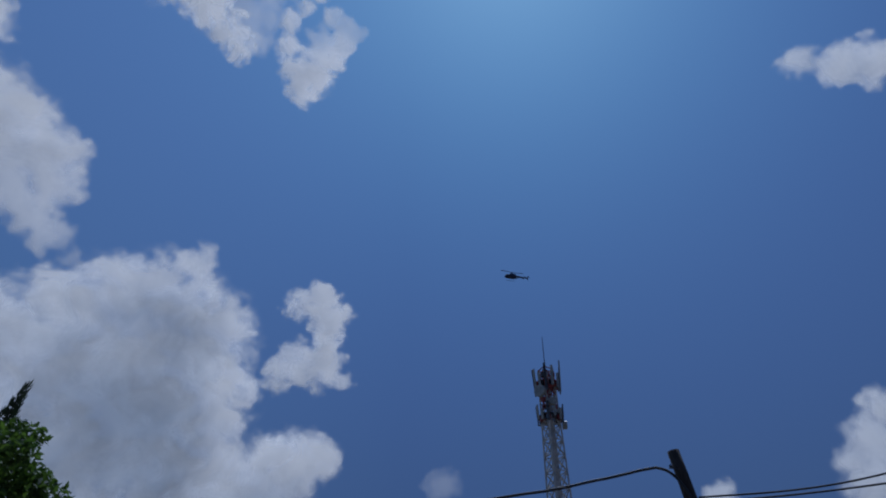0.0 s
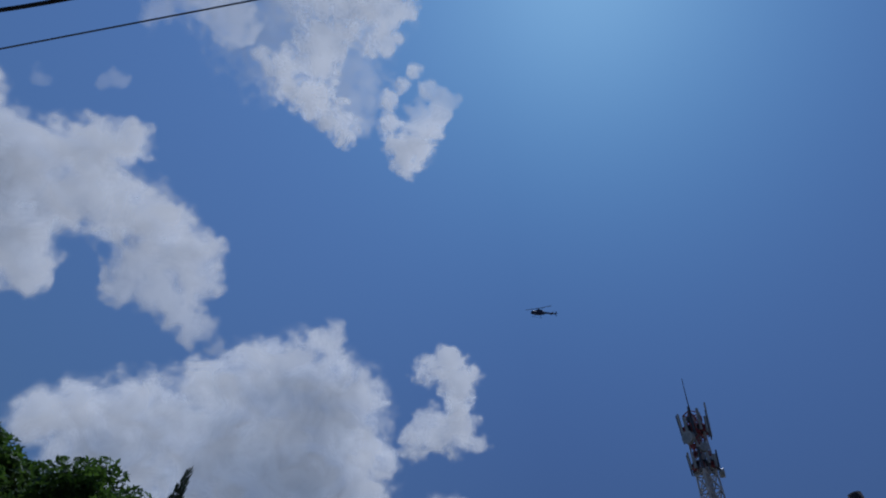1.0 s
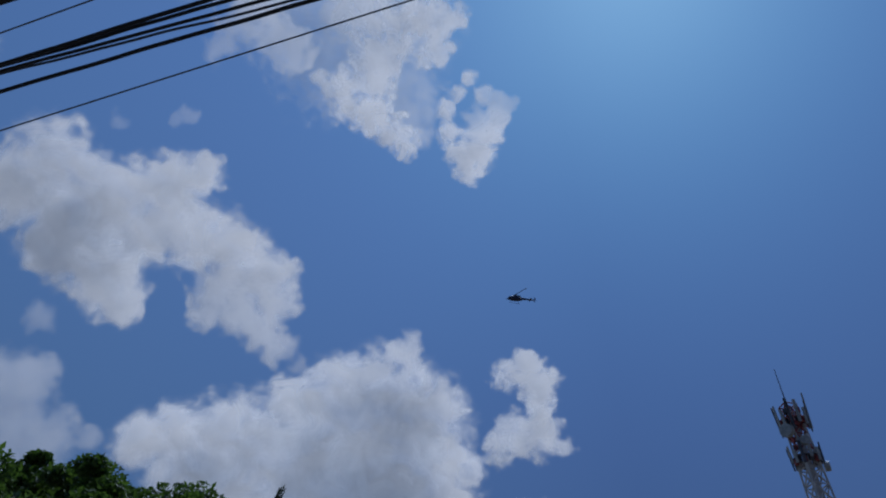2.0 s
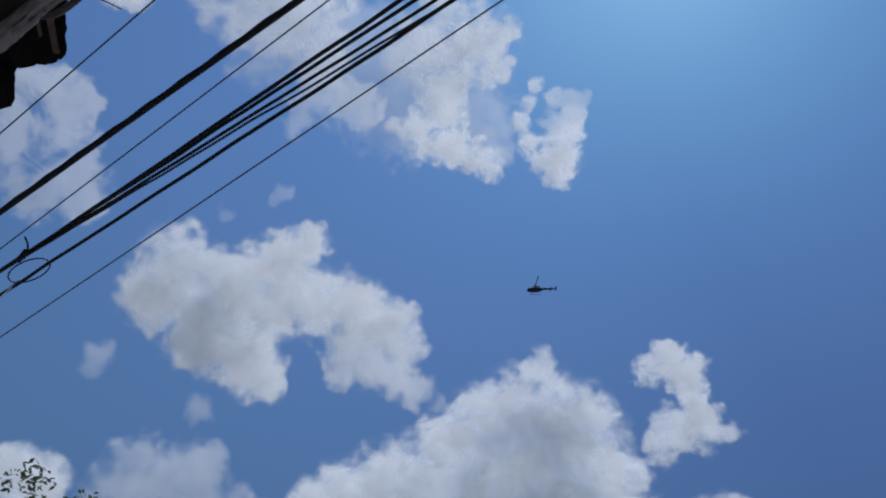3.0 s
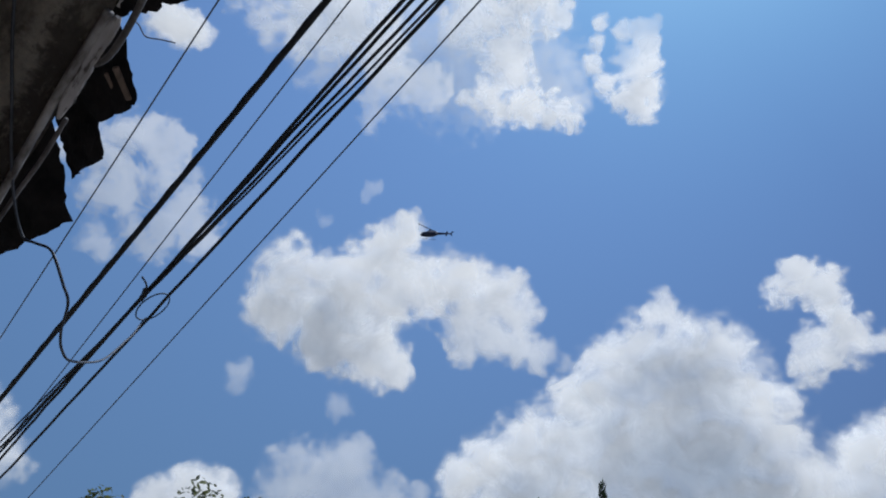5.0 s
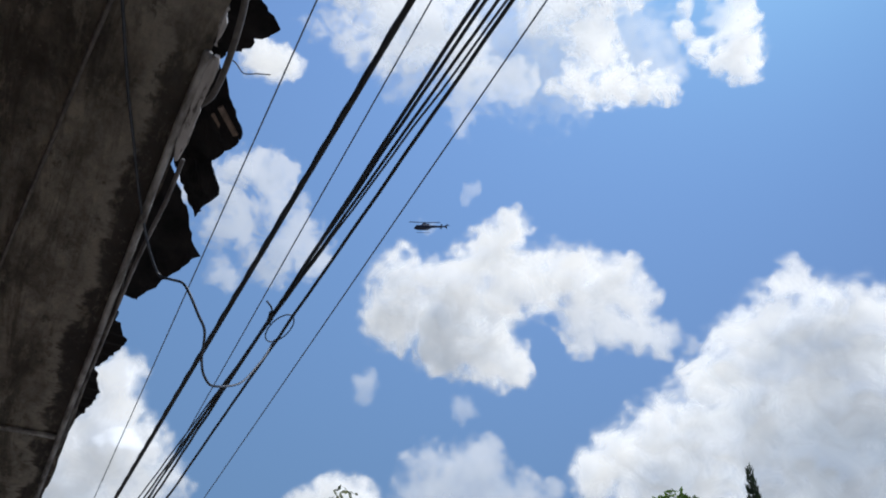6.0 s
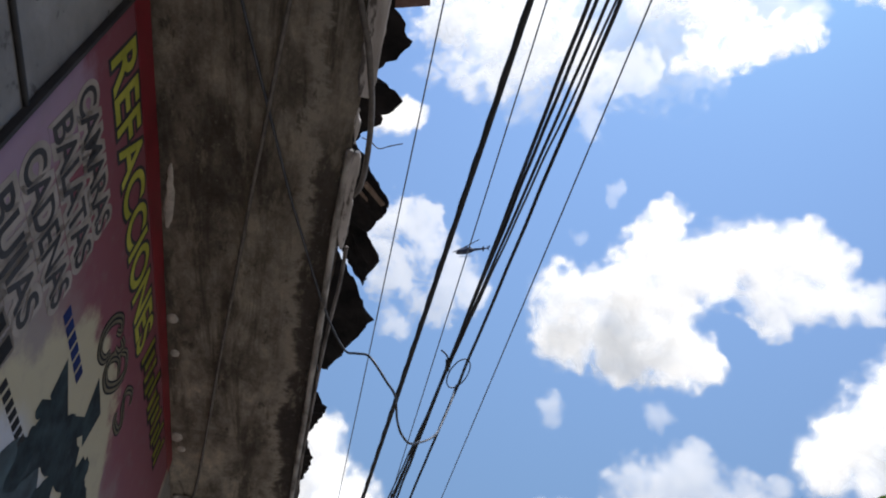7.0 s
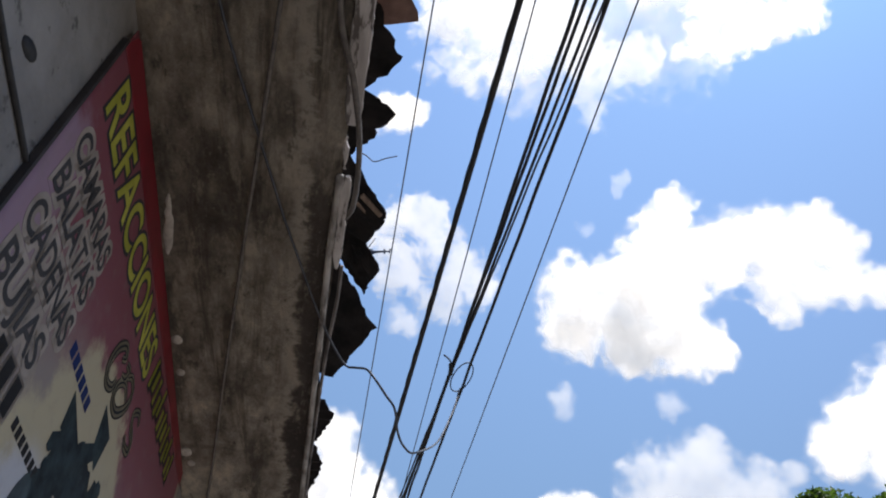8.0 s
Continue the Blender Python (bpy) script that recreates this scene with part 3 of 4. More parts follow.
for k in range(13):
    tall = (0.135, 0.10, 0.125, 0.09)[k % 4]
    foot = -0.272 + 0.0026 * k + (0.0, 0.022, 0.004)[k % 3]
    print_bar(1.175 + 0.060 * k, foot - 0.014, 0.052, tall + 0.028, M_INK, "dark rim of unreadable lettering", 0.0148, 0.22)
    print_bar(1.183 + 0.060 * k, foot, 0.024 + 0.008 * (k % 2), tall, M_YELLOW, "yellow bar of unreadable lettering", 0.0153, 0.22)
for k in range(5):
    print_bar(0.05 + 0.065 * k, -0.965, 0.055, 0.095, M_PALE, "pale rim of unreadable lettering", 0.0148)
    print_bar(0.058 + 0.065 * k, -0.957, 0.038, 0.080, M_INK, "dark bar of unreadable lettering", 0.0153)
for k in range(6):
    print_bar(0.485 + 0.044 * k, -0.689, 0.035, 0.040, M_BLUE, "blue bar of lettering")
for k in range(7):
    print_bar(0.40 + 0.032 * k, -0.945, 0.023, 0.028, M_INK, "dark bar of lettering", slant=0.1)


def swash_letter(points):
    """A curled letter drawn with one broad pen line: dark rim, cream body, dark inner line."""
    line = spline([(px, 0, pz) for px, pz in points], 9)
    for width, depth, material, label in ((0.020, 0.0148, M_INK, "dark rim of a curled letter"), (0.0135, 0.0153, M_CREAM, "cream curled letter"), (0.004, 0.0158, M_INK, "dark inner line of a curled letter")):
        bm = bmesh.new()
        rails = []
        for i, p in enumerate(line):
            d = (line[min(i + 1, len(line) - 1)] - line[max(i - 1, 0)]).normalized() * width * (0.65 + 0.35 * math.sin(math.pi * i / len(line)))
            rails.append((bm.verts.new((p.x - d.z, -depth, p.z + d.x)), bm.verts.new((p.x + d.z, -depth, p.z - d.x))))
        fs = [bm.faces.new((p[0], p[1], n[1], n[0])) for p, n in zip(rails, rails[1:])]
        bmesh.ops.solidify(bm, geom=fs, thickness=0.0002)
        part("swash_letter", bm, material, banner, label)


swash_letter([(0.84, -0.43), (0.872, -0.405), (0.835, -0.388), (0.778, -0.44), (0.757, -0.51), (0.79, -0.548), (0.845, -0.53), (0.862, -0.49)])
swash_letter([(0.90, -0.405), (0.945, -0.40), (0.93, -0.44), (0.89, -0.455)])
swash_letter([(1.02, -0.455), (0.955, -0.44), (0.895, -0.485), (0.90, -0.535), (0.965, -0.535), (1.04, -0.47), (1.055, -0.405), (1.0, -0.385), (0.955, -0.415)])
swash_letter([(1.252, -0.40), (1.215, -0.375), (1.155, -0.415), (1.18, -0.452), (1.235, -0.472), (1.232, -0.510), (1.17, -0.522), (1.145, -0.50)])


def bike_picture():
    """The dark printed picture of a motorcycle, a plain shape: two wheels, tank, tail, forks and spiky fairing."""
    for cx, r in ((0.70, 0.17), (1.42, 0.20)):
        bm = bmesh.new()
        disc(bm, r, 0.0003, pose(cx, -0.0148, -1.06, 90), 28)
        part("printed_wheel", bm, M_TEAL, banner, "dark teal printed wheel")
    for k, corners in enumerate((((0.62, -0.70), (0.80, -0.755), (0.74, -0.80), (0.63, -0.80)), ((0.60, -0.865), (0.60, -0.83), (0.66, -0.79), (0.70, -0.81)),
                                 ((0.87, -0.57), (1.01, -0.595), (0.98, -0.72), (0.90, -0.69)), ((0.80, -0.74), (0.92, -0.665), (0.95, -0.70), (0.84, -0.80)))):
        bm = bmesh.new()
        f = bm.faces.new([bm.verts.new((px, -0.0146 - 0.00003 * k, pz)) for px, pz in corners])
        bmesh.ops.solidify(bm, geom=[f], thickness=0.0002)
        part("printed_bodywork", bm, M_TEAL, banner, "dark teal printed motorcycle bodywork")
    shapes = (((0.64, -1.02), (0.72, -0.80), 0.10), ((0.64, -0.93), (0.70, -0.80), 0.07), ((0.66, -0.84), (1.02, -0.80), 0.16), ((1.00, -0.88), (1.10, -0.70), 0.10),
              ((0.60, -0.86), (0.70, -0.80), 0.05), ((0.80, -0.95), (1.2, -0.98), 0.22), ((1.1, -0.95), (1.42, -1.06), 0.10),
              ((1.05, -0.80), (1.22, -0.77), 0.08))
    for k, (a, b, w) in enumerate(shapes):
        d = Vector((b[0] - a[0], 0, b[1] - a[1]))
        m = Matrix.Translation(((a[0] + b[0]) / 2, -0.0150 - 0.00004 * k, (a[1] + b[1]) / 2)) @ pose(0, 0, 0, 0, -math.degrees(math.atan2(d.z, d.x)), 0)
        bm = bmesh.new()
        n = 40
        ring = [bm.verts.new(m @ Vector((math.cos(t) * d.length / 2 * (1 + 0.10 * noise.noise((k, t * 3, 0))), 0,
                                         math.sin(t) * w / 2 * (1 + 0.6 * noise.noise((math.cos(t) * 3, math.sin(t) * 3, k + 0.5)) + 0.4 * noise.noise((math.cos(t) * 7, math.sin(t) * 7, k)))))) for t in [2 * math.pi * q / n for q in range(n)]]
        f = bm.faces.new(ring)
        bmesh.ops.solidify(bm, geom=[f], thickness=0.0002)
        part("printed_bodywork", bm, M_TEAL, banner, "dark teal printed motorcycle bodywork")

bike_picture()

# patches and marks
bm = bmesh.new()
bmesh.ops.create_uvsphere(bm, u_segments=40, v_segments=14, radius=1, matrix=pose(0, 0, 0, 0, 90, 0))
for v in bm.verts:
    f = v.co.x
    wide = 0.012 + 0.007 * (1 - f) / 2 + 0.007 * noise.noise((f * 4, 0, 1)) + 0.004 * noise.noise((f * 15, v.co.y * 3, 1))
    v.co = Vector((-1.535 + 0.145 * f, -0.585 + 0.012 * f + v.co.y * wide + 0.006 * noise.noise((f * 3, 5, 0)), SOFFIT - 0.001 + v.co.z * 0.008))
tagged(mesh_object("mortar_smear", bm, M_MORTAR, shade=True), "pale smear of mortar on the canopy underside", "mortar")
for k, (x, y, r) in enumerate(((-2.12, -0.60, 0.022), (-2.33, -0.60, 0.018), (-2.95, -0.62, 0.03), (-3.05, -0.60, 0.02))):
    bm = bmesh.new()
    bmesh.ops.create_icosphere(bm, subdivisions=2, radius=1, matrix=Matrix.Translation((x, y, SOFFIT - 0.002)) @ Matrix.Diagonal((r * 1.3, r, 0.008, 1)))
    tagged(mesh_object("mortar_blob", bm, M_MORTAR, shade=True), "small pale blob of mortar under the canopy", "mortar", "mortar blobs")
pipe("wall_cable", [(-0.1, -0.585, 2.72), (-0.35, -0.593, 2.69), (-0.588, -0.599, 2.663), (-0.75, -0.602, 2.65), (-0.9, -0.606, 2.636)], 0.006, M_BLACK, "black cable running across the plaster wall", "cable", wob=0.002)
# black blob added for the darkness of a hole in the plaster
bm = bmesh.new()
bmesh.ops.create_icosphere(bm, subdivisions=2, radius=1, matrix=FRONT @ Matrix.Translation((-0.643, 0.0, 2.742)) @ pose(0, 0, 0, 0, 25, 0) @ Matrix.Diagonal((0.032, 0.008, 0.019, 1)))
tagged(mesh_object("wall_hole_blob", bm, M_BLACK, shade=True), "black blob standing for a dark hole in the plaster wall", "plug")

# ---- overhead wires along the street ----


def wire(y, z, r, material, label, wob=0.0, seed=0, slope=0.0, twist=0.0, x0=-45.0, x1=30.0):
    bm = bmesh.new()
    pts = []
    x = x0
    while x <= x1:
        tw = Vector((0, math.cos(x * twist), math.sin(x * twist))) * (r * 0.12 if twist else 0)
        sag = 0.00035 * (x + 2.5) ** 2
        pts.append(Vector((x, y + slope * (x + 2.5), z + sag)) + tw)
        x += 0.04 if -9 < x < 3 else 0.8
    tube(bm, pts, r, 7, wob, seed)
    return tagged(mesh_object("overhead_wire", bm, material, shade=True), label, "wire", "overhead wires")


wire(0.276, 4.5, 0.0040, M_THINWIRE, "thin grey overhead wire close to the eaves", slope=-0.0163)
wire(0.600, 4.5, 0.0165, M_BLACK, "thick black twisted overhead power cable", wob=0.0012, seed=2, slope=0.0192, twist=24)
wire(0.606, 4.5, 0.0130, M_BLACK, "black overhead power cable twisted round a thicker one", wob=0.0012, seed=9, slope=0.0192)
wire(0.726, 4.5, 0.0040, M_THINWIRE, "thin grey overhead wire", slope=-0.0176)
wire(0.868, 4.50, 0.0105, M_BLACK, "black overhead cable in a loose bundle", wob=0.005, seed=4, slope=0.010)
wire(0.888, 4.515, 0.0095, M_BLACK, "black overhead cable in a loose bundle", wob=0.005, seed=5, slope=0.024)
wire(0.906, 4.49, 0.0085, M_BLACK, "black overhead cable in a loose bundle", wob=0.005, seed=6, slope=0.038)
wire(0.926, 4.50, 0.0065, M_GREYWIRE, "thin grey cable beside a loose bundle", wob=0.006, seed=7, slope=0.052)
wire(0.998, 4.5, 0.0105, M_BLACK, "black sheathed overhead cable", wob=0.005, seed=8, slope=0.0142)
wire(1.182, 4.5, 0.0044, M_THINWIRE, "thin grey overhead wire over the street", slope=-0.0165)


def wire_knot():
    knot = empty("cable_coil", pose(-3.66, 0.89, 4.48), "loose coil and knot of cable tied to the wires", "cable coil")
    bm = bmesh.new()
    pts = [(0.10 * math.cos(a) - 0.04, 0.085 * math.sin(a) + 0.055, 0.07 * math.sin(a + 0.7)) for a in [radians(18 * i) for i in range(36)]]
    tube(bm, pts, 0.0045, 6)
    part("loop", bm, M_BLACK, knot, shade=True)
    bm = bmesh.new()
    tube(bm, spline([(0.16, -0.12, 0.02), (0.12, -0.07, 0.015), (0.08, -0.04, 0.0), (0.02, -0.02, 0.0)], 5), [0.006] * 15 + [0.013], 6, 0.012, 3)
    part("tied_end", bm, M_BLACK, knot, shade=True)
    bm = bmesh.new()
    tube(bm, [(0.09, -0.05, 0.0), (0.04, -0.04, 0.0), (-0.02, -0.035, 0.0)], 0.017, 7, 0.008, 5)
    part("tape_wrap", bm, M_BLACK, knot, shade=True)


wire_knot()

# ---- utility pole across the street ----
PX, PY = 13.0 * math.sin(radians(23.8)) - 0.12, 13.0 * math.cos(radians(23.8))
pole = empty("utility_pole", pose(PX, PY, 0), "dark leaning timber utility pole with cables", "pole")
bm = bmesh.new()
lean = Vector((-0.55, 0.1, 0))
tube(bm, [lean * (i / 12) ** 1.2 * 1.0 + Vector((0.5, 0, 6.20 * i / 12)) for i in range(13)], [0.15 - 0.035 * i / 12 for i in range(13)], 14, 0.012, 2)
part("post", bm, M_POLE, pole, shade=True)
bm = bmesh.new()
disc(bm, 0.035, 0.06, pose(-0.22, -0.02, 5.86), 10, 0.025)
tube(bm, [(0.0, 0.0, 5.80), (-0.12, -0.01, 5.81), (-0.22, -0.02, 5.83)], 0.012, 6)
part("insulator", bm, M_DARKMETAL, pole, "small dark insulator on a bracket")
bm = bmesh.new()
tube(bm, spline([(-22.0, 4.0, 5.0), (-12.0, 2.0, 5.05), (-3.6, 0.5, 5.49), (-1.6, 0.3, 5.74), (-0.6, 0.17, 5.89), (-0.40, 0.12, 5.88), (-0.22, 0.0, 5.72), (-0.08, -0.1, 5.4), (0.05, -0.14, 4.9)], 8), 0.028, 7, 0.01, 3)
part("service_cable", bm, M_BLACK, pole, "thick black service cable bending down", shade=True)
for k, (za, zb) in enumerate(((5.25, 6.4), (5.15, 5.75))):
    bm = bmesh.new()
    tube(bm, spline([(0.12, -0.1, za), (2.5, -0.6, za + 0.03), (6.0, -1.2, (za + zb) / 2), (14.0, -2.5, zb + 0.5), (30.0, -5.0, zb + 2)], 8), 0.018, 6)
    part("line_wire", bm, M_BLACK, pole, shade=True)

# ---- telecom tower ----


def tower():
    dist = 75.0
    t = empty("telecom_tower", Matrix.Translation(way(12.6, 0) * dist) @ Matrix.Rotation(radians(2.0), 4, way(12.6, 0)) @ pose(0, 0, 0, 0, 0, 24), "red and white lattice telecom tower with antennas", "tower")
    top = 41.0

    def half(z):
        return 0.66 + (top - z) * 0.017

    corners = ((1, 1), (-1, 1), (-1, -1), (1, -1))
    levels = [top * i / 22 for i in range(23)]
    for cx, cy in corners:
        bm = bmesh.new()
        tube(bm, [(cx * half(z), cy * half(z), z) for z in levels], 0.11, 6)
        part("leg", bm, M_STEEL, t)
    for i in range(len(levels) - 1):
        a, b = levels[i], levels[i + 1]
        red = a > 34.0 or (i * 6 // (len(levels) - 1)) % 2 == 1 and a < 20
        for k in range(4):
            p, q = corners[k], corners[(k + 1) % 4]
            for za, zb, u, v in ((a, b, p, q), (a, b, q, p), (b, b, p, q)):
                bm = bmesh.new()
                tube(bm, [(u[0] * half(za), u[1] * half(za), za), (v[0] * half(zb), v[1] * half(zb), zb)], 0.075, 5)
                part("brace", bm, M_STEELRED if red else M_STEEL, t)
    bm = bmesh.new()
    box(bm, (-0.42, -0.1, 0), (0.42, 0.1, top), bevel=0.0)
    part("cable_ladder", bm, M_STEEL, t)
    for z, reach in ((39.0, 1.5), (34.6, 1.45)):
        bm = bmesh.new()
        for k in range(12):
            a, b = radians(30 * k), radians(30 * (k + 1))
            tube(bm, [(reach * math.cos(a), reach * math.sin(a), z), (reach * math.cos(b), reach * math.sin(b), z)], 0.07, 5)
            if k % 2 == 0:
                tube(bm, [(half(z) * 0.7 * math.cos(a), half(z) * 0.7 * math.sin(a), z), (reach * math.cos(a), reach * math.sin(a), z)], 0.06, 5)
        part("platform_ring", bm, M_STEELRED if z > 38 else M_DARKMETAL, t)
        for k in range(12):
            a = radians(30 * k + 12 + z)
            h = (3.6, 2.6, 1.9)[k % 3] if z > 38 else (2.4, 1.8, 1.4)[k % 3]
            bm = bmesh.new()
            box(bm, (-0.07, -0.16, -h / 2), (0.07, 0.16, h / 2), pose(reach * math.cos(a) + 0.1 * math.cos(a), reach * math.sin(a) + 0.1 * math.sin(a), z + 0.3 + 0.3 * math.sin(k * 2.1), 0, 3, math.degrees(a)), bevel=0.03)
            part("panel_antenna", bm, M_PANEL if k % 3 else M_DARKMETAL, t)
            bm = bmesh.new()
            box(bm, (-0.2, -0.2, -0.35), (0.2, 0.2, 0.35), pose((reach - 0.3) * math.cos(a), (reach - 0.3) * math.sin(a), z - 0.2, 0, 0, math.degrees(a)), bevel=0.03)
            part("radio_unit", bm, M_DARKMETAL if k % 2 else M_STEELRED, t)
    for k in range(20):
        a, z = radians(97 * k), 36.2 + 0.22 * k
        bm = bmesh.new()
        box(bm, (-0.16, -0.2, -0.3), (0.16, 0.2, 0.3), pose(0.95 * math.cos(a), 0.95 * math.sin(a), z, 0, 0, math.degrees(a)), bevel=0.03)
        part("radio_unit", bm, (M_STEELRED, M_DARKMETAL, M_STEELRED, M_STEEL)[k % 4], t)
    bm = bmesh.new()
    box(bm, (-0.09, -0.2, -2.1), (0.09, 0.2, 2.1), pose(1.7 * math.cos(radians(-37.6)), 1.7 * math.sin(radians(-37.6)), 40.0, 0, 3, -37.6), bevel=0.04)
    part("panel_antenna", bm, M_PANEL, t, "tall pale panel antenna")
    for a, z, r in ((200, 37.5, 0.75), (250, 36.0, 0.5), (330, 33.6, 0.5)):
        bm = bmesh.new()
        m = pose(1.6 * math.cos(radians(a)), 1.6 * math.sin(radians(a)), z, 0, 90, 0)
        disc(bm, r, 0.5, Matrix.Translation(m.translation) @ pose(0, 0, 0, 0, 0, a) @ pose(0, 0, 0, 0, 90, 0), 20)
        part("drum_antenna", bm, M_PANEL, t, "pale round drum antenna")
    bm = bmesh.new()
    tube(bm, [(0, 0, top - 0.5), (0, 0, top + 1.0), (0.05, 0, top + 4.9)], [0.10, 0.07, 0.035], 6)
    part("lightning_rod", bm, M_DARKMETAL, t)
    bm = bmesh.new()
    box(bm, (-3.2, -3.2, 0), (3.2, 3.2, 0.3), bevel=0.03)
    part("footing", bm, M_PAVING, t)


tower()

# ---- trees ----


def leaf_cloud(bm, centres, count, size, rnd, flat=0.6):
    """Many small pointed leaves scattered in clumps."""
    for _ in range(count):
        c, r = centres[rnd.randrange(len(centres))]
        d = Vector((rnd.gauss(0, 1), rnd.gauss(0, 1), rnd.gauss(0, 1))).normalized() * r * rnd.random() ** 0.45
        d.z *= flat
        p = c + d
        q = Euler((rnd.uniform(-1, 1), rnd.uniform(-1, 1), rnd.uniform(0, 6.28))).to_matrix()
        s = size * rnd.uniform(0.6, 1.3)
        vs = [bm.verts.new(p + q @ Vector(v)) for v in ((-s, 0, 0), (0, -s * 0.42, s * 0.12), (s, 0, 0), (0, s * 0.42, s * 0.12))]
        bm.faces.new(vs)


def tree(az, dist, top, spread, seed, leaf, label, count=9000, size=0.075, sparse=False, side=0.0):
    rnd = random.Random(seed)
    base = way(az, 0) * dist
    t = empty("tree", pose(base.x, base.y, 0), label, "tree")
    bm = bmesh.new()
    fork = top * 0.42
    tube(bm, [(0.1 * math.sin(i), 0.06 * i, fork * i / 5) for i in range(6)], [0.24 - 0.02 * i for i in range(6)], 10, 0.03, seed)
    part("trunk", bm, M_BARK, t, shade=True)
    ends = []
    n = 13 if sparse else 22
    for k in range(n):
        a = 2 * math.pi * k / n + rnd.uniform(-0.2, 0.2)
        r = spread * (0.25 + 0.75 * ((k * 7) % n) / n)
        z = top * (0.97 - 0.2 * (r / spread) ** 2) - rnd.uniform(0, 0.4)
        e = Vector((r * math.cos(a), r * math.sin(a), z))
        # the crown stands higher on its far side and on one flank
        e.z += 0.30 * e.dot(way(az, 0)) - side * e.dot(way(az + 90, 0))
        ends.append(e)
    bm = bmesh.new()
    for e in ends:
        s = Vector((0, 0.3, fork * 0.97))
        mid = s.lerp(e, 0.5) + Vector((rnd.uniform(-0.3, 0.3), rnd.uniform(-0.3, 0.3), 0.3))
        pts = spline([s, mid, e], 5)
        tube(bm, pts, [0.09 * (1 - 0.85 * i / (len(pts) - 1)) for i in range(len(pts))], 6, 0.03, seed)
        for j in range(5):
            p = pts[4 + j]
            q = p + Vector((rnd.uniform(-0.6, 0.6), rnd.uniform(-0.6, 0.6), rnd.uniform(0.1, 0.6)))
            tube(bm, [p, p.lerp(q, 0.5) + Vector((0, 0, 0.05)), q], [0.02, 0.014, 0.005], 5)
    part("limbs", bm, M_BARK, t, shade=True)
    centres = []
    for e in ends:
        for j in range(4 if sparse else 9):
            r = rnd.uniform(0.16, 0.34) if sparse else rnd.uniform(0.25, 0.55)
            c = e + Vector((rnd.gauss(0, 0.42), rnd.gauss(0, 0.42), rnd.gauss(-0.15, 0.25)))
            centres.append((c, r))
    bm = bmesh.new()
    leaf_cloud(bm, centres, count, size, rnd)
    part("crown", bm, leaf, t)
    return t


tree(-41.5, 14.0, 7.38, 4.2, 5, M_LEAF, "bushy fresh green tree with a ragged crown", count=76000, size=0.075, side=0.27)
tree(-66.0, 10.0, 6.15, 1.7, 11, M_LEAFDRY, "sparse dull green tree with bare twigs", count=5000, size=0.05, sparse=True)


def cypress():
    rnd = random.Random(4)
    base = way(-32.1, 0) * 20
    top = 10.6
    tilt = way(-32.1 + 90, 0)
    t = empty("cypress_tree", Matrix.Translation(base - tilt * 1.9) @ Matrix.Rotation(radians(10.5), 4, way(-32.1, 0) * 1.0), "dark narrow cypress with a pointed top", "tree")
    bm = bmesh.new()
    tube(bm, [(0, 0, top * 0.97 * i / 8) for i in range(9)], [0.2 * (1 - i / 8) + 0.01 for i in range(9)], 8)
    part("trunk", bm, M_BARK, t)
    bm = bmesh.new()
    for k in range(9000):
        f = rnd.random() ** 0.6
        z = top - f * 9.6
        r = (0.07 + 0.46 * min(1, (top - z) / 2.6) ** 0.9) * (0.72 + 0.45 * noise.noise((z * 2.2, 0, 5)))
        a = rnd.uniform(0, 6.283)
        rr = r * rnd.random() ** 0.4 * (1 + 0.5 * noise.noise((math.cos(a) * 2, math.sin(a) * 2, z * 2.5)))
        p = Vector((rr * math.cos(a), rr * math.sin(a), z))
        d = Vector((math.cos(a) * 0.35, math.sin(a) * 0.35, 1)).normalized()
        s = d.orthogonal().normalized() * 0.022
        ln = rnd.uniform(0.08, 0.2)
        vs = [bm.verts.new(v) for v in (p - s, p + d * ln * 0.4 + s * 0.3, p + s, p + d * ln)]
        bm.faces.new((vs[0], vs[2], vs[3]))
        bm.verts.remove(vs[1])
    part("crown", bm, M_CYPRESS, t)


cypress()

# ---- helicopter ----
heli = empty("helicopter", pose(48, 224, 165), "dark helicopter in level flight, nose forward", "helicopter")


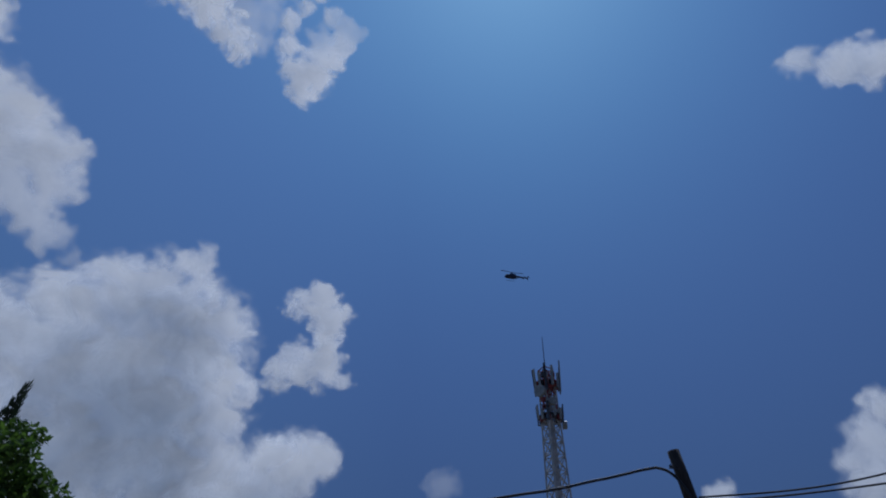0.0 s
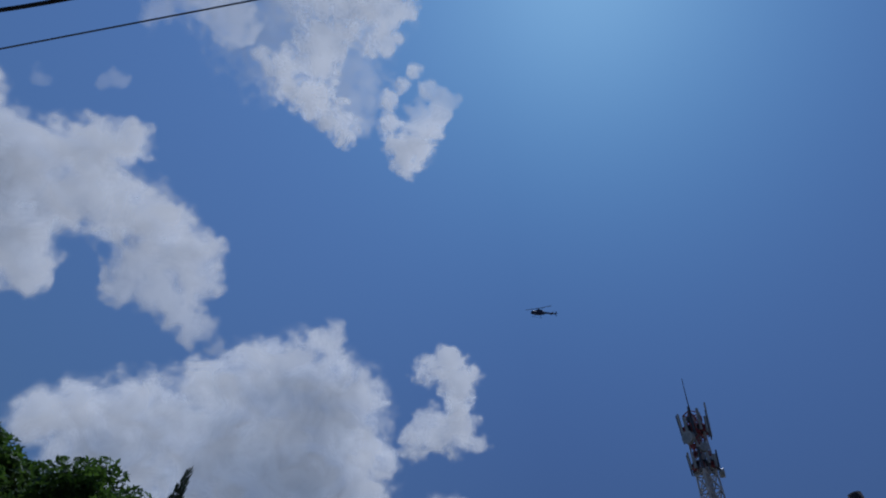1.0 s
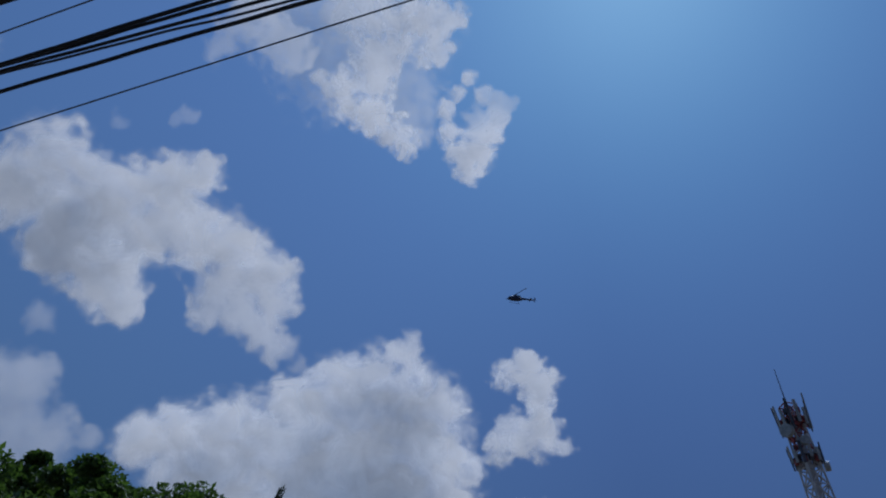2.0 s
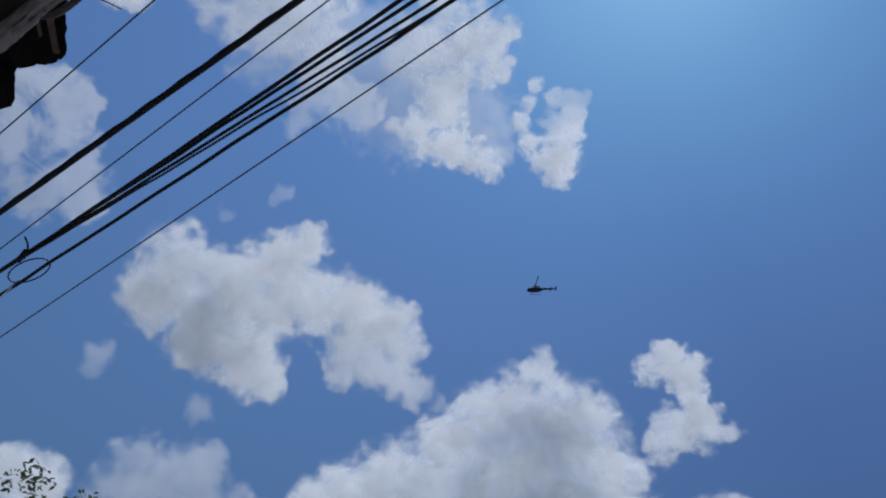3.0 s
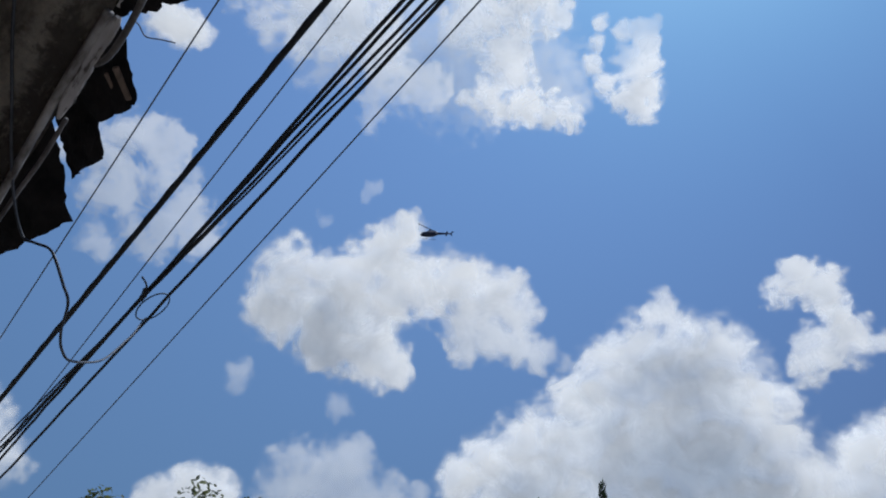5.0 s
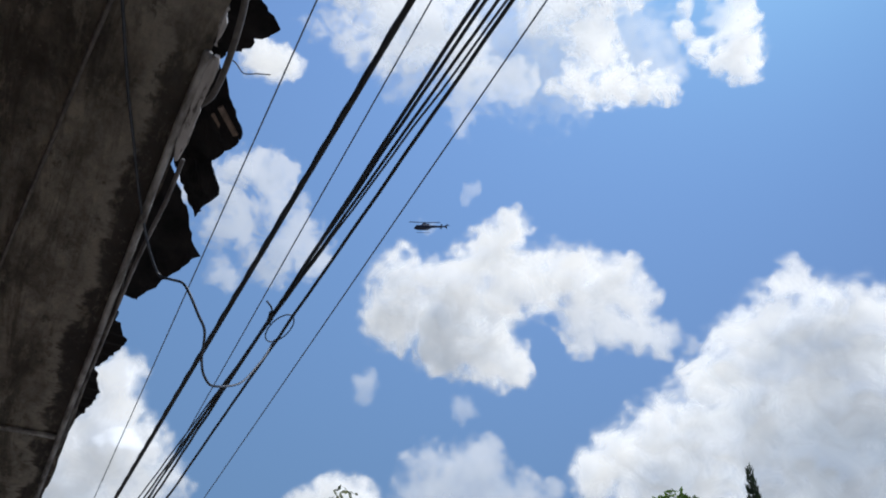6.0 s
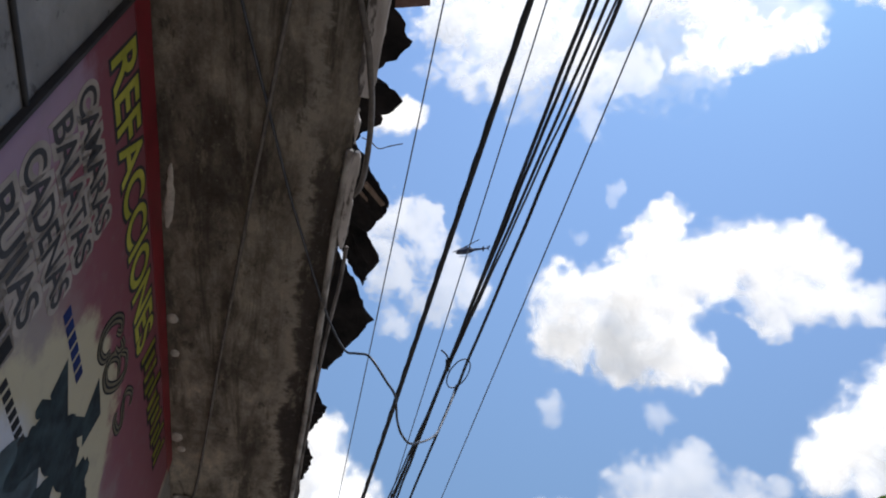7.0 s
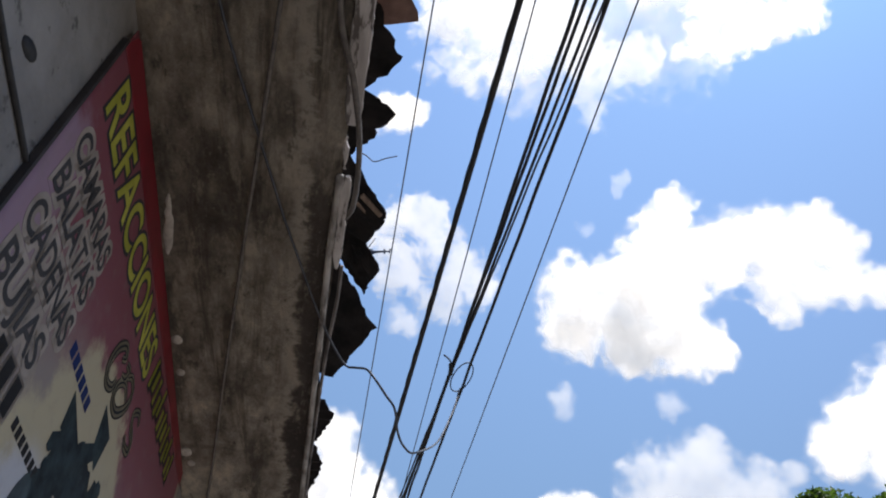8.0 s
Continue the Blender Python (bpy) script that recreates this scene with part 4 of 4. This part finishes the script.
def helicopter():
    """A light helicopter: rounded cabin, slim tail boom, fin, skids; nose along +x."""
    bm = bmesh.new()
    secs = ((4.1, -0.35, 0.04, 0.04), (3.9, -0.32, 0.38, 0.34), (3.4, -0.2, 0.70, 0.62), (2.6, -0.05, 0.92, 0.88), (1.6, 0.08, 1.0, 1.05), (0.5, 0.12, 1.0, 1.1), (-0.6, 0.2, 0.92, 0.98), (-1.6, 0.35, 0.66, 0.70), (-2.4, 0.46, 0.38, 0.40))
    rings = []
    for x, zc, w, h in secs:
        rings.append([bm.verts.new((x, w * math.cos(a) * (1 - 0.12 * abs(math.sin(2 * a))), zc + h * math.sin(a))) for a in [2 * math.pi * k / 18 for k in range(18)]])
    for p, q in zip(rings, rings[1:]):
        for k in range(18):
            bm.faces.new((p[k], p[(k + 1) % 18], q[(k + 1) % 18], q[k]))
    bm.faces.new(rings[0])
    bm.faces.new(list(reversed(rings[-1])))
    bmesh.ops.recalc_face_normals(bm, faces=bm.faces)
    part("fuselage", bm, M_HELI, heli, shade=True)
    bm = bmesh.new()
    bmesh.ops.create_uvsphere(bm, u_segments=20, v_segments=12, radius=1, matrix=pose(2.75, 0, 0.18) @ Matrix.Diagonal((0.95, 0.86, 0.66, 1)))
    part("windscreen", bm, M_HELIGLASS, heli, "dark glazed cockpit bubble", True)
    bm = bmesh.new()
    box(bm, (-1.3, -0.5, 1.0), (1.3, 0.5, 1.55), bevel=0.22)
    part("engine_cowling", bm, M_HELI, heli)
    bm = bmesh.new()
    tube(bm, [(-2.0, 0, 0.45), (-4.5, 0, 0.52), (-7.1, 0, 0.6)], [0.46, 0.34, 0.22], 12)
    part("tail_boom", bm, M_HELI, heli, shade=True)
    bm = bmesh.new()
    vs = [(-6.5, 0.55), (-7.15, 0.5), (-7.9, 1.75), (-7.45, 1.8)]
    f = bm.faces.new([bm.verts.new((x, -0.06, z)) for x, z in vs])
    bmesh.ops.solidify(bm, geom=[f], thickness=0.12)
    part("tail_fin", bm, M_HELI, heli)
    bm = bmesh.new()
    vs = [(-6.6, 0.5), (-7.2, 0.5), (-7.3, -0.35), (-6.95, -0.35)]
    f = bm.faces.new([bm.verts.new((x, -0.05, z)) for x, z in vs])
    bmesh.ops.solidify(bm, geom=[f], thickness=0.1)
    part("lower_fin", bm, M_HELI, heli)
    bm = bmesh.new()
    box(bm, (-5.6, -1.2, 0.5), (-5.05, 1.2, 0.56), bevel=0.02)
    part("stabiliser", bm, M_HELI, heli)
    for side in (-1, 1):
        bm = bmesh.new()
        tube(bm, spline([(3.1, side * 1.1, -1.15), (2.8, side * 1.1, -1.28), (0.5, side * 1.1, -1.32), (-1.5, side * 1.1, -1.32)], 4), 0.06, 6)
        skid = part("skid", bm, M_DARKMETAL, heli)
        for x in (1.9, -0.5):
            bm = bmesh.new()
            tube(bm, [(x, side * 0.5, -0.7), (x, side * 0.95, -1.1), (x, side * 1.1, -1.31)], 0.05, 6)
            part("strut", bm, M_DARKMETAL, skid)
    bm = bmesh.new()
    tube(bm, [(0.3, 0, 1.5), (0.3, 0, 2.25)], [0.16, 0.11], 8)
    part("rotor_mast", bm, M_DARKMETAL, heli)
    rotor = part("main_rotor", disc(bmesh.new(), 0.3, 0.2, pose(0, 0, 0), 12), M_DARKMETAL, heli)
    rotor.matrix_basis = pose(0.3, 0, 2.25)
    for side in (0, 180):
        bm = bmesh.new()
        box(bm, (0.2, -0.17, -0.03), (5.3, 0.17, 0.03), pose(0, 0, 0, 0, -2.5, side), bevel=0.015)
        part("blade", bm, M_DARKMETAL, rotor)
    tail = part("tail_rotor", disc(bmesh.new(), 0.09, 0.12, pose(0, 0, 0, 90), 10), M_DARKMETAL, heli)
    tail.matrix_basis = pose(-7.3, 0.16, 1.0)
    for side in (0, 180):
        bm = bmesh.new()
        box(bm, (0.05, -0.015, -0.08), (0.95, 0.015, 0.08), pose(0, 0, 0, 0, side, 0), bevel=0.006)
        part("blade", bm, M_DARKMETAL, tail)
    return rotor, tail


main_rotor, tail_rotor = helicopter()

# ---- clouds ----


def cloud(label, dist, az, el, puffs, dense=1.0, ragged=1.0, torn=0.75):
    """A cloud body: billows (degrees across, degrees up, radius, weight) round its middle, swelling towards and away from the street."""
    n = way(az, el)
    right = way(az + 90, 0)
    up = right.cross(n)
    step = 0.18
    pad = 0.8
    lo_u, hi_u = min(p[0] - p[2] * 1.7 for p in puffs) - pad, max(p[0] + p[2] * 1.7 for p in puffs) + pad
    lo_v, hi_v = min(p[1] - p[2] * 1.7 for p in puffs) - pad, max(p[1] + p[2] * 1.7 for p in puffs) + pad
    us, vs = np.arange(lo_u, hi_u, step), np.arange(lo_v, hi_v, step)
    uu, vv = np.meshgrid(us, vs, indexing="ij")
    # wind-torn outline: shift and gnaw the billows with noise at several sizes
    su, sv, gnaw = np.zeros_like(uu), np.zeros_like(uu), np.zeros_like(uu)
    for i, u in enumerate(us):
        for j, v in enumerate(vs):
            q = Vector((u, v, az * 0.37 + el))
            a, b, c = noise.noise_vector(q * 0.35), noise.noise_vector(q * 0.95), noise.noise_vector(q * 2.1)
            e = noise.noise_vector(q * 4.3)
            su[i, j] = (a[0] * 0.6 + b[0] * 0.5 + c[0] * 0.22 + e[0] * 0.05) * ragged
            sv[i, j] = (a[1] * 0.6 + b[1] * 0.5 + c[1] * 0.22 + e[1] * 0.05) * ragged
            gnaw[i, j] = 0.5 * a[2] + 0.55 * b[2] + 0.35 * c[2]
    clear, deep, mass, weigh = np.ones_like(uu), np.zeros_like(uu), np.full_like(uu, 1e-6), np.zeros_like(uu)
    for pu, pv, r, w in puffs:
        bend = min(1.0, 0.35 + r / 2.6)
        d2 = (uu + su * bend - pu) ** 2 + (vv + sv * bend - pv) ** 2
        clear += np.clip(1 - d2 / (r * 1.43) ** 2, 0, 1) ** 5
        soft = np.exp(-((uu - pu) ** 2 + (vv - pv) ** 2) / (r * 0.95) ** 2)
        deep += w * w * soft * min(1.0, r / 4.5)
        mass += soft
        weigh += soft * w
    base = (clear - 1) ** 0.2
    thin = np.clip(weigh / mass, 0.3, 1.0) ** 1.6 * dense
    cover = np.where(base > 0.02, np.clip(base + 0.42 * ragged * gnaw * np.minimum(1, base * 3) * (1 - 0.7 * np.clip((base - 0.55) / 0.35, 0, 1)), 0, 3), 0)
    # shade painted into the glow, summed from thickness along the way sunward
    thick = np.zeros_like(uu)
    for pu, pv, r, w in puffs:
        bend = min(1.0, 0.5 + r / 3.0)
        thick += w * r * np.clip(1 - ((uu + su * bend - pu) ** 2 + (vv + sv * bend - pv) ** 2) / (r * 1.15) ** 2, 0, 1) ** 2
    thick = np.sqrt(thick) * (1 + 0.2 * gnaw)
    sun_way = way(SUN_AZ, SUN_EL)
    du, dv = sun_way.dot(right), sun_way.dot(up)
    du, dv = du / math.hypot(du, dv) / step, dv / math.hypot(du, dv) / step
    painted_shade = 0.10 * thick
    for k in range(1, 22):
        away = 0.3 * k
        i0, j0 = round(du * away), round(dv * away)
        moved = np.zeros_like(thick)
        nu, nv = thick.shape
        if abs(i0) < nu and abs(j0) < nv:
            moved[max(0, -i0):nu - max(0, i0), max(0, -j0):nv - max(0, j0)] = thick[max(0, i0):nu + min(0, i0), max(0, j0):nv + min(0, j0)]
        painted_shade += 0.062 * moved * math.exp(-away / 2.6)
    # painted light on each billow's sunward side, shade opposite; small billows crowd the large
    rnd = random.Random(round(az * 10))
    heads = [(pu, pv, r, 1.0) for pu, pv, r, w in puffs]
    for pu, pv, r, w in puffs:
        for _ in range(int(r * 2.2)):
            turn, out = rnd.uniform(0, 2 * math.pi), r * math.sqrt(rnd.uniform(0.05, 0.75))
            heads.append((pu + out * math.cos(turn), pv + out * math.sin(turn), r * rnd.uniform(0.32, 0.55), rnd.uniform(1.0, 2.6)))
    du, dv = du * step, dv * step
    share, rank = np.zeros_like(uu), np.full_like(uu, 1e-6)
    for pu, pv, r, front in heads:
        eu, ev = uu + su * 0.8 - pu, vv + sv * 0.8 - pv
        near = front * np.exp(-2.6 * (eu ** 2 + ev ** 2) / r ** 2)
        share -= near * np.clip((eu * du + ev * dv) / r, -1.1, 1.1)
        rank += near
    painted_shade += 0.48 * (share / rank + 0.35)
    scale = dist * math.pi / 180
    centre = n * dist
    co, ids = [], {}
    att_c, att_d, att_t = [], [], []

    def vert(i, j, side):
        c = float(cover[i, j])
        key = (i, j, side if c > 0.08 else 0)
        if key not in ids:
            h = 0.0
            if c > 0.08:
                q = Vector((us[i] * 0.45, vs[j] * 0.45, az))
                h = scale * (0.4 + 1.3 * min(2.5, float(deep[i, j]))) * min(1.2, math.sqrt(c)) * (0.9 + 0.85 * noise.noise(q * 0.8) + 0.2 * noise.noise(q * 2.1))
            ids[key] = len(co)
            co.append(right * (us[i] * scale) + up * (vs[j] * scale) - n * (h * side))
            att_c.append(c)
            att_d.append(float(painted_shade[i, j]))
            att_t.append(float(thin[i, j]))
        return ids[key]

    faces = []
    for i in range(len(us) - 1):
        for j in range(len(vs) - 1):
            if cover[i:i + 2, j:j + 2].max() > 0.08:
                quad = ((i, j), (i + 1, j), (i + 1, j + 1), (i, j + 1))
                a = [vert(*q, 1) for q in quad]
                b = [vert(*q, -1) for q in reversed(quad)]
                faces.append(a)
                faces.append(b)
    me = bpy.data.meshes.new("cloud")
    me.from_pydata(co, [], faces)
    # emission strength painted by angle: clouds near the sun glow brighter
    off_sun = math.degrees(n.angle(way(SUN_AZ, SUN_EL)))
    glow_strength = 0.84 + 0.32 * math.exp(-(off_sun / 45) ** 2)
    for name, values in (("cover", att_c), ("depth", att_d), ("dense", att_t), ("glow_strength", [glow_strength] * len(co)), ("torn", [torn] * len(co))):
        me.attributes.new(name, "FLOAT", "POINT").data.foreach_set("value", values)
    me.materials.append(M_CLOUD)
    for p in me.polygons:
        p.use_smooth = True
    ob = new("cloud", me)
    ob.location = centre
    return tagged(ob, label, "cloud", "clouds in the sky")


cloud("large white cumulus cloud with soft grey base", 2300, -48.1, 40.0, [(-10.3, 3.6, 3.4, 1), (-11.4, 0.6, 2.6, 1), (-7.6, 1.0, 4.2, 1), (-5.4, -1.2, 4.0, 1), (-3.0, -3.6, 2.6, 0.95), (-1.2, -5.2, 1.4, 0.8), (-8.0, -2.6, 2.4, 0.9), (-4.6, 2.6, 3.3, 1), (-0.9, 5.2, 2.9, 1), (0.6, 7.2, 1.6, 0.9), (1.8, 2.2, 3.2, 1), (5.0, 2.0, 2.8, 1), (8.2, 1.0, 2.3, 1), (-2.2, 0.6, 2.6, 1), (4.6, -3.6, 1.5, 0.65), (7.0, -2.6, 1.9, 0.7), (6.4, -0.6, 1.7, 0.8), (9.2, -3.7, 1.7, 0.7), (11.6, -4.5, 1.5, 0.6), (13.6, -5.4, 0.9, 0.45), (9.6, -1.0, 1.6, 0.75), (4.6, -1.6, 2.0, 0.75)], 1, 1)
cloud("large white cumulus cloud with soft grey base", 2900, -23.9, 27.5, [(0.5, 3.6, 4.5, 1), (3.8, 3.0, 4.0, 1), (-3.4, 4.0, 3.5, 1), (-7.2, 3.7, 2.1, 1), (2.4, 9.3, 1.1, 0.6), (1.7, 8.0, 1.3, 0.8), (-11.5, 0.2, 3.4, 1), (-15.8, 0.3, 2.6, 1), (-18.8, -0.4, 2.2, 1), (-6.0, -0.6, 5.2, 1), (0.9, -1.9, 5.6, 1), (5.0, -2.2, 4.2, 1), (-13.0, -4.0, 5.0, 1), (-1.3, -4.5, 6.0, 1), (5.2, -5.8, 4.2, 1), (13.2, -6.1, 2.9, 0.9), (15.9, -5.5, 1.7, 0.9), (-6.0, -8.5, 6.0, 1), (4.5, -10.0, 6.0, 1), (11.2, -9.0, 4.2, 1)], 1, 0.9)
cloud("tall narrow white cumulus cloud, ragged at the sides", 2700, -9.2, 30.8, [(0.4, 4.0, 1.3, 1), (-1.0, 2.8, 1.4, 0.9), (1.3, 2.4, 1.8, 1), (1.4, 0.6, 1.7, 1), (1.1, -1.2, 1.8, 0.95), (-0.4, -2.4, 1.7, 0.9), (-2.2, -2.9, 1.5, 0.9), (1.4, -3.0, 1.6, 0.9), (2.8, -3.2, 0.9, 0.6), (-1.4, -1.2, 1.2, 0.55)], 0.95, 1.1, 1.1)
cloud("ragged thin white cloud with blue gaps", 2500, -46.3, 62.1, [(10.2, 3.4, 2.9, 1), (12.2, 5.6, 1.6, 0.8), (8.3, 1.0, 2.6, 0.95), (8.8, -1.6, 2.0, 0.9), (8.0, 6.4, 2.4, 0.75), (12.6, 2.4, 1.3, 0.75), (7.2, -4.2, 2.0, 1), (9.8, -4.9, 1.8, 1), (12.2, -5.2, 1.7, 1), (14.0, -6.2, 1.1, 0.9), (5.6, -4.4, 1.1, 0.8), (5.2, 2.2, 2.7, 0.7), (1.4, -2.6, 2.2, 0.5), (-2.4, -2.6, 2.5, 0.45), (-3.5, -5.3, 1.3, 0.45), (-5.2, 2.2, 2.8, 0.75), (-1.6, 0.4, 2.8, 0.75), (-7.9, 3.1, 2.7, 0.6), (-11.2, 4.0, 2.2, 0.65), (-10.0, 7.9, 3.3, 0.8), (-5.6, 5.8, 3.7, 0.8), (-2.3, 2.3, 3.2, 0.8), (-13.2, 5.4, 1.7, 0.6)], 0.84, 1.2, 1.3)
cloud("broad faint veil of white haze between ragged clouds", 2900, -46.3, 62.1, [(8.5, 2.0, 5.5, 1), (4.5, -2.0, 4.8, 1), (0.0, 0.5, 5.5, 1), (-6.0, 3.0, 5.0, 1), (12.0, -3.0, 3.6, 1)], 0.30, 1.2, 0.9)
cloud("small torn white cloud with a hollow middle", 2400, -12.3, 55.5, [(-0.6, 4.2, 0.8, 0.75), (-1.6, 2.8, 0.85, 0.8), (-2.5, 1.3, 0.9, 0.8), (-2.6, -0.5, 0.95, 0.8), (-1.6, -2.0, 1.4, 1), (-0.2, -2.3, 1.8, 1), (1.0, -1.0, 1.3, 0.9), (1.9, 0.5, 1.0, 0.7), (0.6, 2.5, 0.9, 0.7), (1.8, 2.1, 0.8, 0.5), (2.9, 1.6, 0.8, 0.4), (-0.4, 0.4, 1.2, 0.45), (-1.3, -3.9, 1.3, 0.9)], 0.86, 1.0, 1.4)
cloud("ragged thin white cloud with blue gaps", 2600, -80.5, 47.1, [(-3.5, 1.8, 2.3, 0.7), (-1.5, 3.8, 2.0, 0.7), (0.8, 4.4, 1.6, 0.6), (-1.2, 0.1, 2.7, 0.7), (1.8, 1.0, 2.5, 0.6), (4.1, -1.4, 2.5, 0.6), (2.1, -2.8, 2.4, 0.6), (-1.1, -5.1, 1.5, 0.5), (-1.7, -1.6, 1.9, 0.6)], 0.76, 1.3, 1.4)
cloud("small bright white puff of cloud", 2450, -83.9, 60.1, [(-0.1, -0.2, 1.8, 1), (1.4, 0.2, 1.2, 0.9), (-1.3, 0.0, 1.2, 0.9)], 1, 1)
cloud("pale thin greyish cloud bank", 3100, -54.9, 25.1, [(-1.0, -0.6, 4.1, 0.8), (-3.6, 0.4, 3.2, 0.8), (0.4, 2.5, 2.1, 0.7), (-3.9, 2.8, 1.8, 0.7), (2.9, -1.3, 2.7, 0.7), (6.4, -0.1, 1.1, 0.6), (-1.1, -3.8, 3.6, 0.8)], 0.6, 1)
cloud("large white cumulus cloud with soft grey base", 2950, -87.1, 27.0, [(-1.4, 5.2, 1.9, 1), (-0.9, 2.9, 2.2, 1), (-1.4, 0.2, 3.1, 1), (1.1, -0.1, 2.8, 1), (4.3, -1.6, 2.0, 0.9), (-2.1, -2.8, 3.0, 1), (0.4, -3.5, 3.9, 1)], 0.93, 0.8)
cloud("small bright white puff of cloud", 3000, -68.1, 24.7, [(-0.2, 0.5, 1.8, 1), (1.9, -0.1, 2.1, 1), (-1.7, -0.5, 1.8, 0.9)], 0.93, 0.8)
cloud("pale thin greyish cloud bank", 2500, 49.6, 43.6, [(-1.8, 1.5, 1.4, 0.9), (-0.1, -0.3, 1.6, 1), (1.8, -1.2, 1.7, 1)], 0.75, 1.1)
cloud("large white cumulus cloud with soft grey base", 3000, 37.7, 17.5, [(1.8, 2.5, 1.4, 1), (0.0, 0.5, 1.7, 0.8), (-0.2, -2.4, 2.7, 0.9), (-1.6, -0.7, 1.1, 0.7)], 0.9, 1)
cloud("small bright white puff of cloud", 2900, 3.5, 18.9, [(0.0, 0.0, 1.5, 0.6)], 0.4, 1)
cloud("small bright white puff of cloud", 2850, 25.9, 16.1, [(0.4, 0.1, 1.0, 0.9), (-0.4, -0.2, 0.8, 0.8)], 0.8, 1)
cloud("faint white wisp of cloud", 2650, -65.6, 33.8, [(0.1, 0.5, 1.2, 0.7), (-0.1, -0.6, 0.9, 0.6)], 0.42, 0.9, 0.8)
cloud("faint white wisp of cloud", 2750, -55.4, 32.1, [(0.0, 0.0, 1.1, 0.7)], 0.35, 0.9, 0.8)
cloud("faint white wisp of cloud", 2550, -55.4, 49.6, [(2.0, 1.5, 0.8, 0.6), (1.4, 0.7, 0.6, 0.5), (-2.0, -1.5, 0.7, 0.5)], 0.32, 1.3, 1.2)


# ---- what moves ----
def flight(t):
    """The helicopter's curved level course."""
    x = 48.18 + -42.790 * t + 2.2361 * t ** 2 + 0.00329 * t ** 3 - 1.8 / (1 + math.exp(2.2 * (t - 3.9)))
    y = 221.62 + -7.629 * t + -3.8132 * t ** 2 + 0.17901 * t ** 3
    head = math.degrees(math.atan2(-14.22 - 3.288 * t, -42.91 + 4.552 * t))
    return pose(x, y, 166.0, -6, 3, head)


def motions():
    walk(heli, [(0.25 * k, flight(0.25 * k)) for k in range(33)])
    walk(main_rotor, [(k / 30, pose(0.3, 0, 2.25, 0, 0, 77 * k)) for k in range(241)])
    walk(tail_rotor, [(k / 30, pose(-7.3, 0.16, 1.0, 0, 83 * k, 0)) for k in range(241)])


motions()
